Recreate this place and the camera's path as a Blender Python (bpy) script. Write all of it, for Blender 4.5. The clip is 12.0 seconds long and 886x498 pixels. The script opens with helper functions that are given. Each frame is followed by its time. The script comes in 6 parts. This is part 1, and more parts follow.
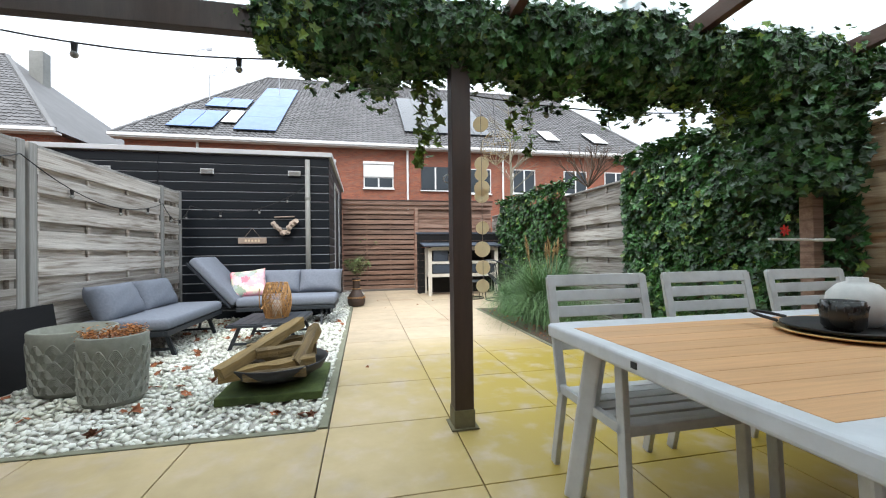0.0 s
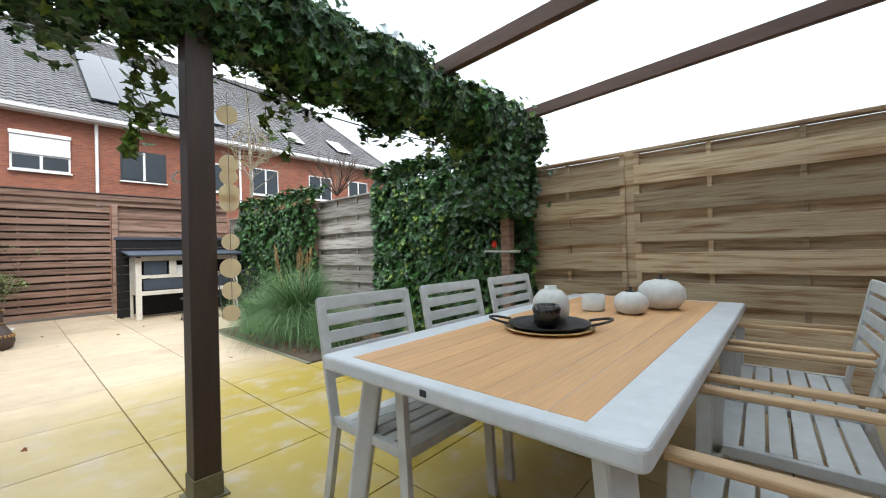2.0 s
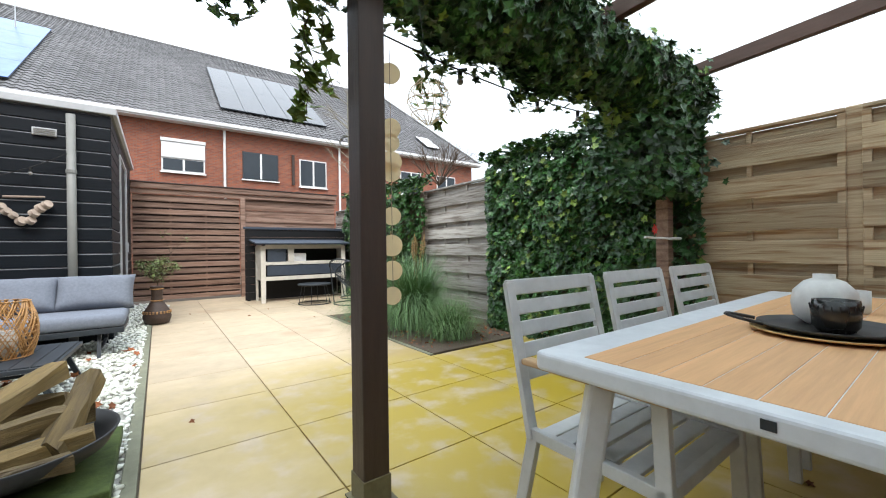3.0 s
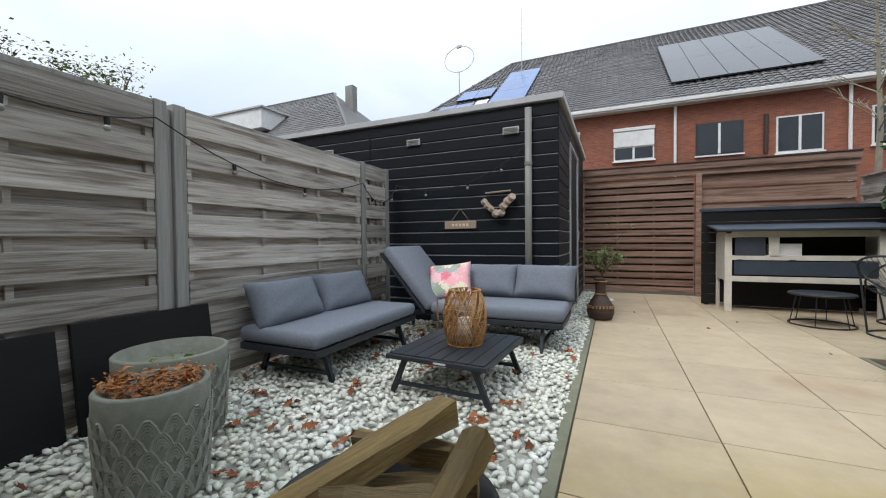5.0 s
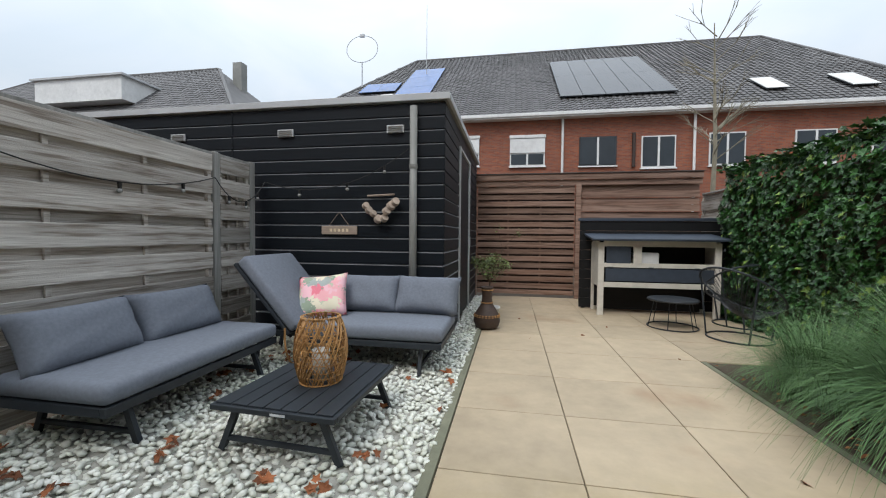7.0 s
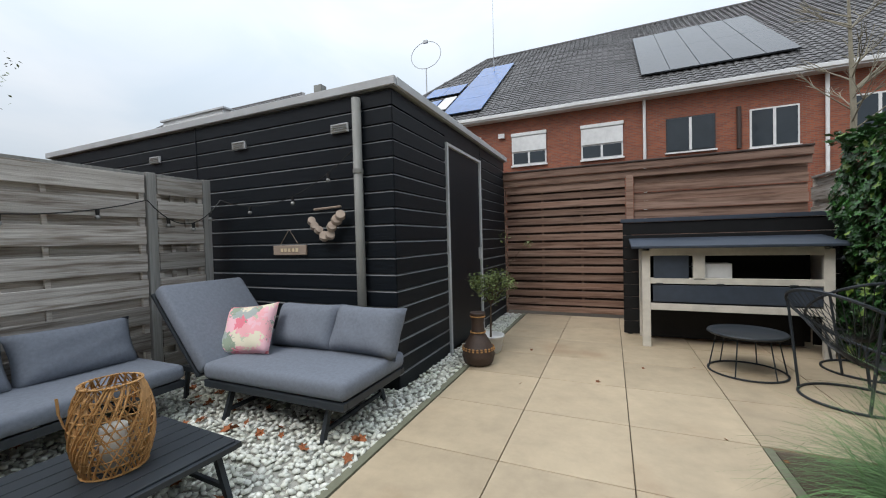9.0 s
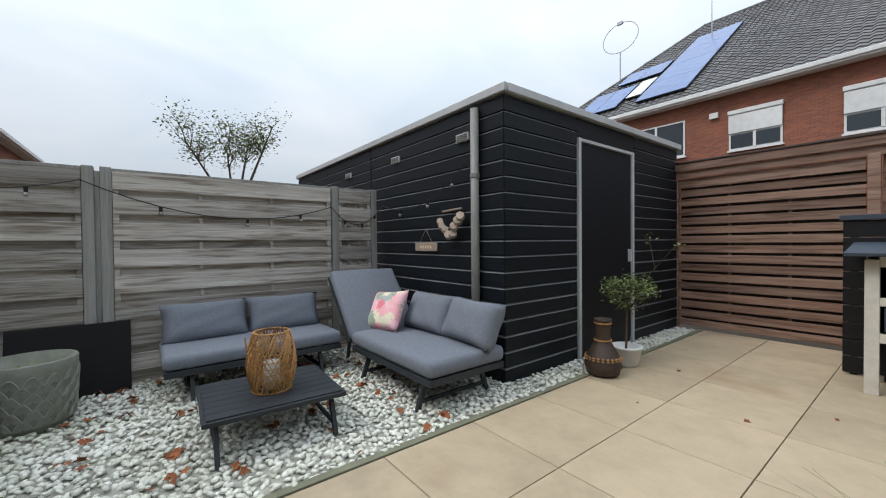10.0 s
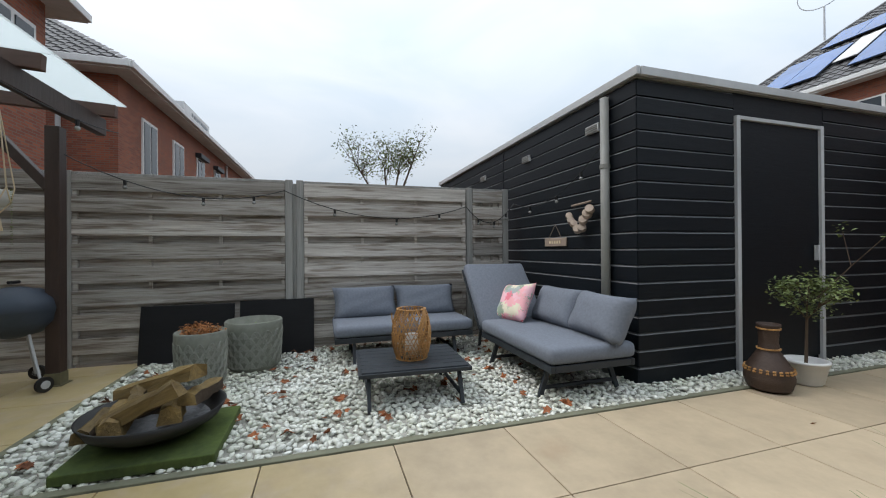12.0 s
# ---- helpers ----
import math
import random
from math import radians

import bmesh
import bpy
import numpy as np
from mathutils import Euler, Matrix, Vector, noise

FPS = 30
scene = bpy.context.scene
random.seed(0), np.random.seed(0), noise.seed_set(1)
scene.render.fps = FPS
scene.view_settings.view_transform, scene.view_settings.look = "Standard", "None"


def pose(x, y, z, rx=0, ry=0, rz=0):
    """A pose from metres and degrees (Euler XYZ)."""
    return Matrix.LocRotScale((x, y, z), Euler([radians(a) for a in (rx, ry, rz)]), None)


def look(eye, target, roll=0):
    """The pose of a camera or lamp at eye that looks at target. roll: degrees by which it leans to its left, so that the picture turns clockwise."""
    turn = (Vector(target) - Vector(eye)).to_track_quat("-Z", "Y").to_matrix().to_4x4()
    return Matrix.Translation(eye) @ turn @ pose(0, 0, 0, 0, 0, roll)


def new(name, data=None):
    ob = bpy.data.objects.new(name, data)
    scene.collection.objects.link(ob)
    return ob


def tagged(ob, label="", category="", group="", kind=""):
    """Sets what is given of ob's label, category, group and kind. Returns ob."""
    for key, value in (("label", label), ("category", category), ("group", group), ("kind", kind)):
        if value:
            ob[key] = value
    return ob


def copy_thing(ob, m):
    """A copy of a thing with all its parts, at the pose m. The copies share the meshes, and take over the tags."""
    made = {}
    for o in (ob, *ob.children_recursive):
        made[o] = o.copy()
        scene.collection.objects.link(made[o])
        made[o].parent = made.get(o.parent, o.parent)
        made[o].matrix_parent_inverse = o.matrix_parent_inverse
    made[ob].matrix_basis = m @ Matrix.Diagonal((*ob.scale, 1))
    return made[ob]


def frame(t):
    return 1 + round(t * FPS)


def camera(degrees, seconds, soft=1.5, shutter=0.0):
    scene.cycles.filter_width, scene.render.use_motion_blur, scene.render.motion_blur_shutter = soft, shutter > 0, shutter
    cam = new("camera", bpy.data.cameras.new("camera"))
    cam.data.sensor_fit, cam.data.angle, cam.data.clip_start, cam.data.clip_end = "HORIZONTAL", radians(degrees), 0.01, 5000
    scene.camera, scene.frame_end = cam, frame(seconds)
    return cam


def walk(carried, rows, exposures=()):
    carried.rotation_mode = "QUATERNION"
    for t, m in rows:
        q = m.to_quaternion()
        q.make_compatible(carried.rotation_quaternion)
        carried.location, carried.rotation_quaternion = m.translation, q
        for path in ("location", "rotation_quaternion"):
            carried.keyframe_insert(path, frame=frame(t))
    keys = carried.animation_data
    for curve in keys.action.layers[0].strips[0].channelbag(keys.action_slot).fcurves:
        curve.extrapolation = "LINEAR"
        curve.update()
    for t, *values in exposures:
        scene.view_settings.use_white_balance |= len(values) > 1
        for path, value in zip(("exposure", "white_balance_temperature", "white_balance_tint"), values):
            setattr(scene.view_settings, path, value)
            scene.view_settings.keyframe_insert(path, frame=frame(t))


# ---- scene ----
cam = camera(98.0, 12.0, 1.1)
PATH = [
    (0, (0.223, -2.447, 1.067), (0.624, -0.488, 1.081), -0.70),
    (0.5, (0.272, -2.367, 1.099), (1.157, -0.574, 1.118), -1.18),
    (1, (0.260, -2.323, 1.134), (1.526, -0.775, 1.141), -1.57),
    (1.5, (0.235, -2.317, 1.146), (1.662, -0.915, 1.153), -1.56),
    (2, (0.198, -2.246, 1.142), (1.693, -0.917, 1.153), -1.47),
    (2.5, (0.138, -2.042, 1.120), (1.593, -0.669, 1.124), -1.25),
    (3, (0.085, -1.652, 1.063), (1.274, -0.043, 1.060), -0.73),
    (3.5, (0.095, -1.323, 1.089), (0.741, 0.570, 1.065), -0.79),
    (3.7, (0.068, -1.212, 1.109), (0.493, 0.742, 1.078), -0.36),
    (5.3, (0.261, -0.080, 1.075), (-0.711, 1.667, 1.040), -0.82),
    (5.5, (0.282, -0.053, 1.063), (-0.750, 1.661, 1.036), -0.97),
    (6, (0.306, 0.037, 1.064), (-0.737, 1.744, 1.040), -1.10),
    (6.5, (0.336, 0.163, 1.159), (-0.477, 1.991, 1.119), -0.64),
    (7, (0.371, 0.277, 1.228), (0.022, 2.245, 1.163), 0.53),
    (7.2, (0.406, 0.357, 1.239), (0.218, 2.347, 1.172), 0.95),
    (8.8, (1.260, 1.403, 1.357), (0.654, 3.308, 1.307), -1.27),
    (9, (1.400, 1.508, 1.353), (0.599, 3.340, 1.306), -1.51),
    (9.5, (1.735, 1.746, 1.312), (0.524, 3.337, 1.281), -0.73),
    (10, (2.116, 1.832, 1.336), (0.539, 3.062, 1.304), -0.55),
    (10.5, (2.305, 1.821, 1.294), (0.506, 2.693, 1.275), -0.45),
    (11, (2.366, 1.824, 1.244), (0.489, 2.514, 1.239), -0.49),
    (11.5, (2.374, 1.834, 1.220), (0.475, 2.459, 1.221), -0.38),
    (12, (2.376, 1.843, 1.203), (0.466, 2.436, 1.210), -0.42),
]
EXPO = [(0, 0.95), (3.0, 1.0), (3.7, 0.75), (5.3, 0.10), (12, 0.0)]
CLOUD_DARK, CLOUD_LIGHT = (6.1, 7.0, 7.95), (7.5, 8.0, 8.6)
walk(cam, [(t, look(eye, target, roll)) for t, eye, target, roll in PATH], EXPO)
# world: overcast daylight
world = bpy.data.worlds.new("world")
scene.world = world
world.use_nodes = True
wt = world.node_tree
bg = wt.nodes["Background"]
sky = wt.nodes.new("ShaderNodeTexSky")
sky.sky_type = "NISHITA"
sky.sun_disc = False
sky.sun_elevation, sky.sun_rotation = radians(48), radians(200)
sky.air_density, sky.dust_density = 1.0, 4.0
wtc = wt.nodes.new("ShaderNodeTexCoord")
wmap = wt.nodes.new("ShaderNodeMapping")
wmap.inputs["Scale"].default_value = (1, 1, 2.6)
wn = wt.nodes.new("ShaderNodeTexNoise")
wn.inputs["Scale"].default_value = 2.2
wn.inputs["Detail"].default_value = 6
wn.inputs["Distortion"].default_value = 0.6
wr = wt.nodes.new("ShaderNodeValToRGB")
wr.color_ramp.elements[0].position, wr.color_ramp.elements[1].position = 0.35, 0.7
wr.color_ramp.elements[0].color = (*CLOUD_DARK, 1)
wr.color_ramp.elements[1].color = (*CLOUD_LIGHT, 1)
wm = wt.nodes.new("ShaderNodeMix")
wm.data_type = "RGBA"
wm.inputs[0].default_value = 0.93
wt.links.new(wtc.outputs["Generated"], wmap.inputs[0])
wt.links.new(wmap.outputs[0], wn.inputs["Vector"])
wt.links.new(wn.outputs["Fac"], wr.inputs[0])
wt.links.new(sky.outputs[0], wm.inputs[6])
wt.links.new(wr.outputs[0], wm.inputs[7])
# an overcast sky is about three times as bright overhead as at the horizon
wsep = wt.nodes.new("ShaderNodeSeparateXYZ")
wgr = wt.nodes.new("ShaderNodeMapRange")
wgr.inputs["From Min"].default_value, wgr.inputs["From Max"].default_value = 0.0, 1.0
wgr.inputs["To Min"].default_value, wgr.inputs["To Max"].default_value = 0.72, 2.3
wmul = wt.nodes.new("ShaderNodeVectorMath")
wmul.operation = "SCALE"
wt.links.new(wtc.outputs["Generated"], wsep.inputs[0])
wt.links.new(wsep.outputs["Z"], wgr.inputs[0])
wt.links.new(wm.outputs[2], wmul.inputs[0])
wt.links.new(wgr.outputs[0], wmul.inputs["Scale"])
wt.links.new(wmul.outputs[0], bg.inputs["Color"])
bg.inputs["Strength"].default_value = 0.1
sun = new("sun", bpy.data.lights.new("sun", "SUN"))
sun.data.energy = 1.5
sun.data.angle = radians(25)
sun.data.color = (1, 0.98, 0.95)
sun.matrix_basis = look((0, 0, 10), (1.5, 4, 4.2))
# helpers
def mat(name, col, rough=0.7, metal=0.0, var=0.25, scale=8.0, bump=0.1, stretch=(1, 1, 1), col2=None, rnd=0.0, bdist=0.01, **kw):
    m = bpy.data.materials.new(name)
    m.use_nodes = True
    nt = m.node_tree
    b = nt.nodes["Principled BSDF"]
    b.inputs["Roughness"].default_value = rough
    b.inputs["Metallic"].default_value = metal
    N, L = nt.nodes.new, nt.links.new
    tc = N("ShaderNodeTexCoord")
    mp = N("ShaderNodeMapping")
    mp.inputs["Scale"].default_value = stretch
    info = N("ShaderNodeObjectInfo")
    add = N("ShaderNodeVectorMath")
    add.operation = "MULTIPLY_ADD"
    comb = N("ShaderNodeCombineXYZ")
    for k in range(3):
        L(info.outputs["Random"], comb.inputs[k])
    add.inputs[1].default_value = (17, 31, 23)
    L(comb.outputs[0], add.inputs[0])
    L(tc.outputs["Object"], add.inputs[2])
    L(add.outputs[0], mp.inputs[0])
    n1 = N("ShaderNodeTexNoise")
    n1.inputs["Scale"].default_value = scale
    n1.inputs["Detail"].default_value = 6
    n1.inputs["Roughness"].default_value = 0.65
    L(mp.outputs[0], n1.inputs["Vector"])
    n2 = N("ShaderNodeTexNoise")
    n2.inputs["Scale"].default_value = scale * 0.17
    n2.inputs["Detail"].default_value = 3
    L(mp.outputs[0], n2.inputs["Vector"])
    c2 = col2 or tuple(c * (1 - var) * 0.75 for c in col)
    ramp = N("ShaderNodeValToRGB")
    ramp.color_ramp.elements[0].position, ramp.color_ramp.elements[1].position = 0.3, 0.68
    ramp.color_ramp.elements[0].color = (*c2, 1)
    ramp.color_ramp.elements[1].color = (*col, 1)
    mixv = N("ShaderNodeMath")
    mixv.operation = "MULTIPLY_ADD"
    mixv.inputs[1].default_value = 0.5
    L(n1.outputs["Fac"], mixv.inputs[0])
    half = N("ShaderNodeMath")
    half.operation = "MULTIPLY"
    half.inputs[1].default_value = 0.5
    L(n2.outputs["Fac"], half.inputs[0])
    L(half.outputs[0], mixv.inputs[2])
    L(mixv.outputs[0], ramp.inputs[0])
    out = ramp.outputs[0]
    if rnd:
        hsv = N("ShaderNodeHueSaturation")
        mr = N("ShaderNodeMapRange")
        mr.inputs["To Min"].default_value, mr.inputs["To Max"].default_value = 1 - rnd, 1 + rnd
        src = info.outputs["Random"]
        if kw.get("island"):
            src = N("ShaderNodeNewGeometry").outputs["Random Per Island"]
        L(src, mr.inputs[0])
        L(mr.outputs[0], hsv.inputs["Value"])
        L(out, hsv.inputs["Color"])
        out = hsv.outputs[0]
    L(out, b.inputs["Base Color"])
    if bump:
        bp = N("ShaderNodeBump")
        bp.inputs["Strength"].default_value = bump
        bp.inputs["Distance"].default_value = bdist
        L(n1.outputs["Fac"], bp.inputs["Height"])
        L(bp.outputs[0], b.inputs["Normal"])
    return m


def box_bm(bm, size, at=(0, 0, 0), rot=None, bevel=0.0):
    """A box of that size centred at a place, turned by the matrix rot, added to bm."""
    m = Matrix.Translation(at) @ (rot or Matrix()) @ Matrix.Diagonal((*size, 1))
    made = bmesh.ops.create_cube(bm, size=1, matrix=m)
    if bevel:
        edges = {e for v in made["verts"] for e in v.link_edges}
        bmesh.ops.bevel(bm, geom=list(edges), offset=bevel, segments=2, profile=0.5, affect="EDGES", clamp_overlap=True)
    return made["verts"]


def cyl_bm(bm, p, q, r, r2=None, seg=12):
    """A tapered bar from p to q, added to bm."""
    p, q = Vector(p), Vector(q)
    d = q - p
    m = Matrix.Translation((p + q) / 2) @ d.to_track_quat("Z", "Y").to_matrix().to_4x4()
    bmesh.ops.create_cone(bm, cap_ends=True, segments=seg, radius1=r, radius2=r if r2 is None else r2, depth=d.length, matrix=m)


def beam_bm(bm, p, q, w, h, bevel=0.0):
    """A square-cut bar from p to q, w wide and h high."""
    p, q = Vector(p), Vector(q)
    d = q - p
    rot = d.to_track_quat("Y", "Z").to_matrix().to_4x4()
    box_bm(bm, (w, d.length, h), (p + q) / 2, rot, bevel)


def lathe_bm(bm, prof, seg=28, at=(0, 0, 0)):
    rings = []
    for r, z in prof:
        rings.append([bm.verts.new((at[0] + r * math.cos(2 * math.pi * k / seg), at[1] + r * math.sin(2 * math.pi * k / seg), at[2] + z)) for k in range(seg)])
    for a, b in zip(rings, rings[1:]):
        for k in range(seg):
            bm.faces.new((a[k], a[(k + 1) % seg], b[(k + 1) % seg], b[k])).smooth = True
    if prof[0][0] > 1e-4:
        bm.faces.new(rings[0][::-1])
    if prof[-1][0] > 1e-4:
        bm.faces.new(rings[-1])
    return rings


def part(name, bm, material, parent=None, label="", smooth=False):
    me = bpy.data.meshes.new(name)
    bm.normal_update()
    if smooth:
        for f in bm.faces:
            f.smooth = True
    bm.to_mesh(me)
    bm.free()
    if material:
        me.materials.append(material)
    ob = new(name, me)
    ob.parent = parent
    if label:
        ob["label"] = label
    return ob


def boxpart(name, size, at, material, parent=None, rot=None, bevel=0.004, label=""):
    bm = bmesh.new()
    box_bm(bm, size, at, rot, bevel)
    return part(name, bm, material, parent, label)


def thing(name, at, label, category, rz=0.0, group=""):
    ob = new(name)
    ob.matrix_basis = pose(*at, 0, 0, rz)
    return tagged(ob, label, category, group)


def structure(ob, label=""):
    return tagged(ob, label, "", "", "structure")


def share(name, mesh, at, parent, rot=None, scale=(1, 1, 1)):
    """A piece of its own on a shared mesh."""
    ob = new(name, mesh)
    ob.parent = parent
    ob.matrix_basis = Matrix.Translation(at) @ (rot or Matrix()) @ Matrix.Diagonal((*scale, 1))
    return ob

# materials
M_TILE = mat("ceramic_paving", (0.55, 0.44, 0.30), 0.5, var=0.16, scale=5, bump=0.08, rnd=0.05)
M_GROUT = mat("joint_sand", (0.16, 0.13, 0.09), 0.95, scale=40)
M_GROUND = mat("soil", (0.10, 0.075, 0.05), 0.95, scale=20, bump=0.6)
M_CONCBED = mat("fine_gravel", (0.42, 0.41, 0.36), 0.95, scale=60, bump=0.5)
M_KERB = mat("concrete_edging", (0.22, 0.22, 0.15), 0.9, scale=14, bump=0.3)
M_PEBBLE = mat("white_pebble", (0.80, 0.80, 0.76), 0.45, var=0.1, scale=9, bump=0.05, rnd=0.14, col2=(0.55, 0.56, 0.44), island=True)
M_GREY = mat("weathered_fence_wood", (0.60, 0.57, 0.525), 0.85, var=0.55, scale=9, bump=0.5, stretch=(9, 0.3, 11), rnd=0.30, col2=(0.20, 0.165, 0.135))
M_TAN = mat("tan_fence_wood", (0.60, 0.49, 0.33), 0.8, var=0.45, scale=9, bump=0.45, stretch=(9, 0.3, 11), rnd=0.30, col2=(0.30, 0.20, 0.12))
M_POSTG = mat("grey_post_wood", (0.38, 0.37, 0.345), 0.85, var=0.4, scale=8, bump=0.4, stretch=(9, 9, 0.4))
M_BROWN = mat("brown_fence_wood", (0.32, 0.215, 0.165), 0.75, var=0.4, scale=8, bump=0.3, stretch=(0.3, 9, 11), rnd=0.25, col2=(0.13, 0.06, 0.035))
M_BLACK = mat("black_shed_paint", (0.005, 0.008, 0.012), 0.5, var=0.1, scale=10, bump=0.25, stretch=(0.4, 0.4, 3))
# pale grey for the shed boards' sloped edges: sky glint put into the colour
M_EDGE = mat("painted_edge_glint", (0.21, 0.22, 0.23), 0.5, var=0.6, scale=3, bump=0.05)
M_RAFTER = mat("brown_rafter", (0.12, 0.062, 0.045), 0.6, var=0.3, scale=8, bump=0.2, stretch=(3, 0.4, 3))
M_SHOE = mat("mossy_post_shoe", (0.17, 0.15, 0.08), 0.8, var=0.3, scale=20, bump=0.2)
M_TRIM = mat("grey_metal_trim", (0.55, 0.56, 0.57), 0.45, scale=4, var=0.08, bump=0.02)
M_PIPE = mat("grey_plastic_pipe", (0.26, 0.26, 0.24), 0.5, scale=6, var=0.1, bump=0.02)
M_DBROWN = mat("dark_stained_post", (0.055, 0.032, 0.024), 0.55, var=0.35, scale=9, bump=0.3, stretch=(3, 3, 0.4))
M_BRICK = mat("red_brick", (0.36, 0.125, 0.07), 0.85, scale=5, bump=0.0)
M_ROOF = mat("roof_tile", (0.15, 0.145, 0.145), 0.6, scale=1.5, bump=0.2, rnd=0.22, island=True)
M_WHITE = mat("white_paint", (0.8, 0.8, 0.79), 0.5, var=0.05, scale=5, bump=0.02)
M_GLASSF = mat("window_glass", (0.03, 0.04, 0.05), 0.05, var=0.3, scale=1, bump=0)
M_PV = mat("solar_cell", (0.03, 0.033, 0.04), 0.25, var=0.2, scale=2, bump=0)
M_PVB = mat("blue_solar_cell", (0.08, 0.17, 0.42), 0.25, var=0.2, scale=3, bump=0)
M_GREYP = mat("light_grey_coating", (0.68, 0.70, 0.73), 0.42, var=0.05, scale=12, bump=0.02)
M_TEAK = mat("orange_slat", (0.70, 0.39, 0.18), 0.6, var=0.06, scale=20, bump=0.1, stretch=(0.2, 4, 4))
M_ANTH = mat("anthracite_metal", (0.022, 0.028, 0.035), 0.5, var=0.1, scale=10, bump=0.02)
M_CUSH = mat("grey_fabric", (0.185, 0.205, 0.245), 0.95, var=0.06, scale=250, bump=0.15, bdist=0.001)
M_CANVAS = mat("roof_sheet", (0.75, 0.77, 0.78), 0.6, var=0.05, scale=3, bump=0.05)

# furniture and plant materials
M_DARK = mat("black_board", (0.012, 0.012, 0.013), 0.6, scale=12, bump=0.15, stretch=(3, 0.5, 3))
M_WICK = mat("tan_rattan", (0.52, 0.28, 0.10), 0.6, scale=40, bump=0.1, rnd=0.2, island=True)
M_VASE = mat("dark_wicker", (0.06, 0.035, 0.024), 0.6, scale=60, bump=0.5)
M_CONC = mat("grey_concrete_pot", (0.24, 0.245, 0.21), 0.9, scale=18, bump=0.3, col2=(0.13, 0.14, 0.105))
M_RELIEF = mat("worn_concrete_relief", (0.34, 0.345, 0.31), 0.9, scale=18, bump=0.3, col2=(0.21, 0.22, 0.18))
M_MOSS = mat("mossy_slab", (0.10, 0.14, 0.03), 0.95, scale=14, bump=0.6, col2=(0.025, 0.04, 0.012))
M_LOG = mat("split_firewood", (0.25, 0.165, 0.055), 0.7, var=0.6, scale=7, bump=0.9, stretch=(8, 0.6, 8), col2=(0.055, 0.035, 0.014), rnd=0.35)
M_BARK = mat("dark_wet_bark", (0.07, 0.045, 0.025), 0.75, scale=16, bump=0.9, stretch=(3, 0.7, 3))
M_ASH = mat("grey_ash", (0.34, 0.34, 0.35), 0.95, scale=45, bump=0.8, col2=(0.10, 0.10, 0.11))
M_BOWL = mat("sooty_steel", (0.02, 0.02, 0.02), 0.55, scale=12, bump=0.1)
M_LEAF = mat("ivy_leaf", (0.035, 0.115, 0.018), 0.36, scale=3, bump=0.0, col2=(0.014, 0.045, 0.015), rnd=0.6, island=True)
M_LEAF2 = mat("young_ivy_leaf", (0.17, 0.27, 0.04), 0.45, scale=3, bump=0.0, rnd=0.4, island=True)
M_STEM = mat("bark", (0.11, 0.075, 0.05), 0.9, scale=20, bump=0.4)
M_PALEBARK = mat("pale_bark", (0.30, 0.27, 0.20), 0.9, scale=12, bump=0.3)
M_GRASS = mat("ornamental_grass", (0.14, 0.24, 0.07), 0.6, scale=2, bump=0.0, rnd=0.45, island=True, col2=(0.06, 0.14, 0.06))
M_PLUME = mat("dry_grass_plume", (0.38, 0.25, 0.12), 0.95, scale=60, bump=0.4)
M_DRYLEAF = mat("dry_red_leaf", (0.30, 0.10, 0.035), 0.8, scale=20, bump=0.2, rnd=0.5, island=True)
M_OLIVE = mat("olive_leaf", (0.20, 0.26, 0.08), 0.55, scale=6, bump=0, rnd=0.4, island=True)
M_CERAM = mat("white_ceramic", (0.72, 0.71, 0.68), 0.4, var=0.04, scale=30, bump=0.03)
M_BASKET = mat("black_glass_cup", (0.02, 0.02, 0.018), 0.2, scale=10, bump=0)
M_RED = mat("red_enamel", (0.62, 0.03, 0.02), 0.4, scale=10, bump=0)
M_GOLD = mat("brass_tray", (0.55, 0.38, 0.16), 0.35, metal=0.8, scale=10, bump=0.05)
M_CHAIRG = mat("grey_chair_coating", (0.58, 0.59, 0.59), 0.5, var=0.06, scale=14, bump=0.03)
M_ARM = mat("light_wood_arm", (0.58, 0.38, 0.21), 0.55, var=0.15, scale=14, bump=0.1, stretch=(4, 0.4, 4))
M_HUTCHW = mat("cream_hutch_paint", (0.70, 0.66, 0.58), 0.6, var=0.1, scale=10, bump=0.1)
M_HUTCHB = mat("slate_blue_paint", (0.045, 0.06, 0.085), 0.6, var=0.2, scale=10, bump=0.1)
M_SHELL = mat("cream_shell", (0.72, 0.58, 0.38), 0.4, var=0.15, scale=25, bump=0.05)
M_DRIFT = mat("driftwood", (0.36, 0.28, 0.22), 0.85, scale=12, bump=0.4, stretch=(0.4, 3, 3))
M_SLICE = mat("pale_wood_slice", (0.50, 0.40, 0.32), 0.8, var=0.3, scale=20, bump=0.2)
M_THIN = mat("thin_shell", (0.85, 0.75, 0.58), 0.4, var=0.15, scale=25, bump=0.05)
tl = M_THIN.node_tree.nodes.new("ShaderNodeBsdfTranslucent")
tl.inputs["Color"].default_value = (0.95, 0.85, 0.65, 1)
tmx = M_THIN.node_tree.nodes.new("ShaderNodeMixShader")
tmx.inputs[0].default_value = 0.6
M_THIN.node_tree.links.new(M_THIN.node_tree.nodes["Principled BSDF"].outputs[0], tmx.inputs[1])
M_THIN.node_tree.links.new(tl.outputs[0], tmx.inputs[2])
M_THIN.node_tree.links.new(tmx.outputs[0], M_THIN.node_tree.nodes["Material Output"].inputs["Surface"])
M_CABLE = mat("black_cable", (0.01, 0.01, 0.01), 0.5, scale=10, bump=0)
M_BULB = mat("clear_bulb", (0.35, 0.35, 0.33), 0.1, scale=5, bump=0)
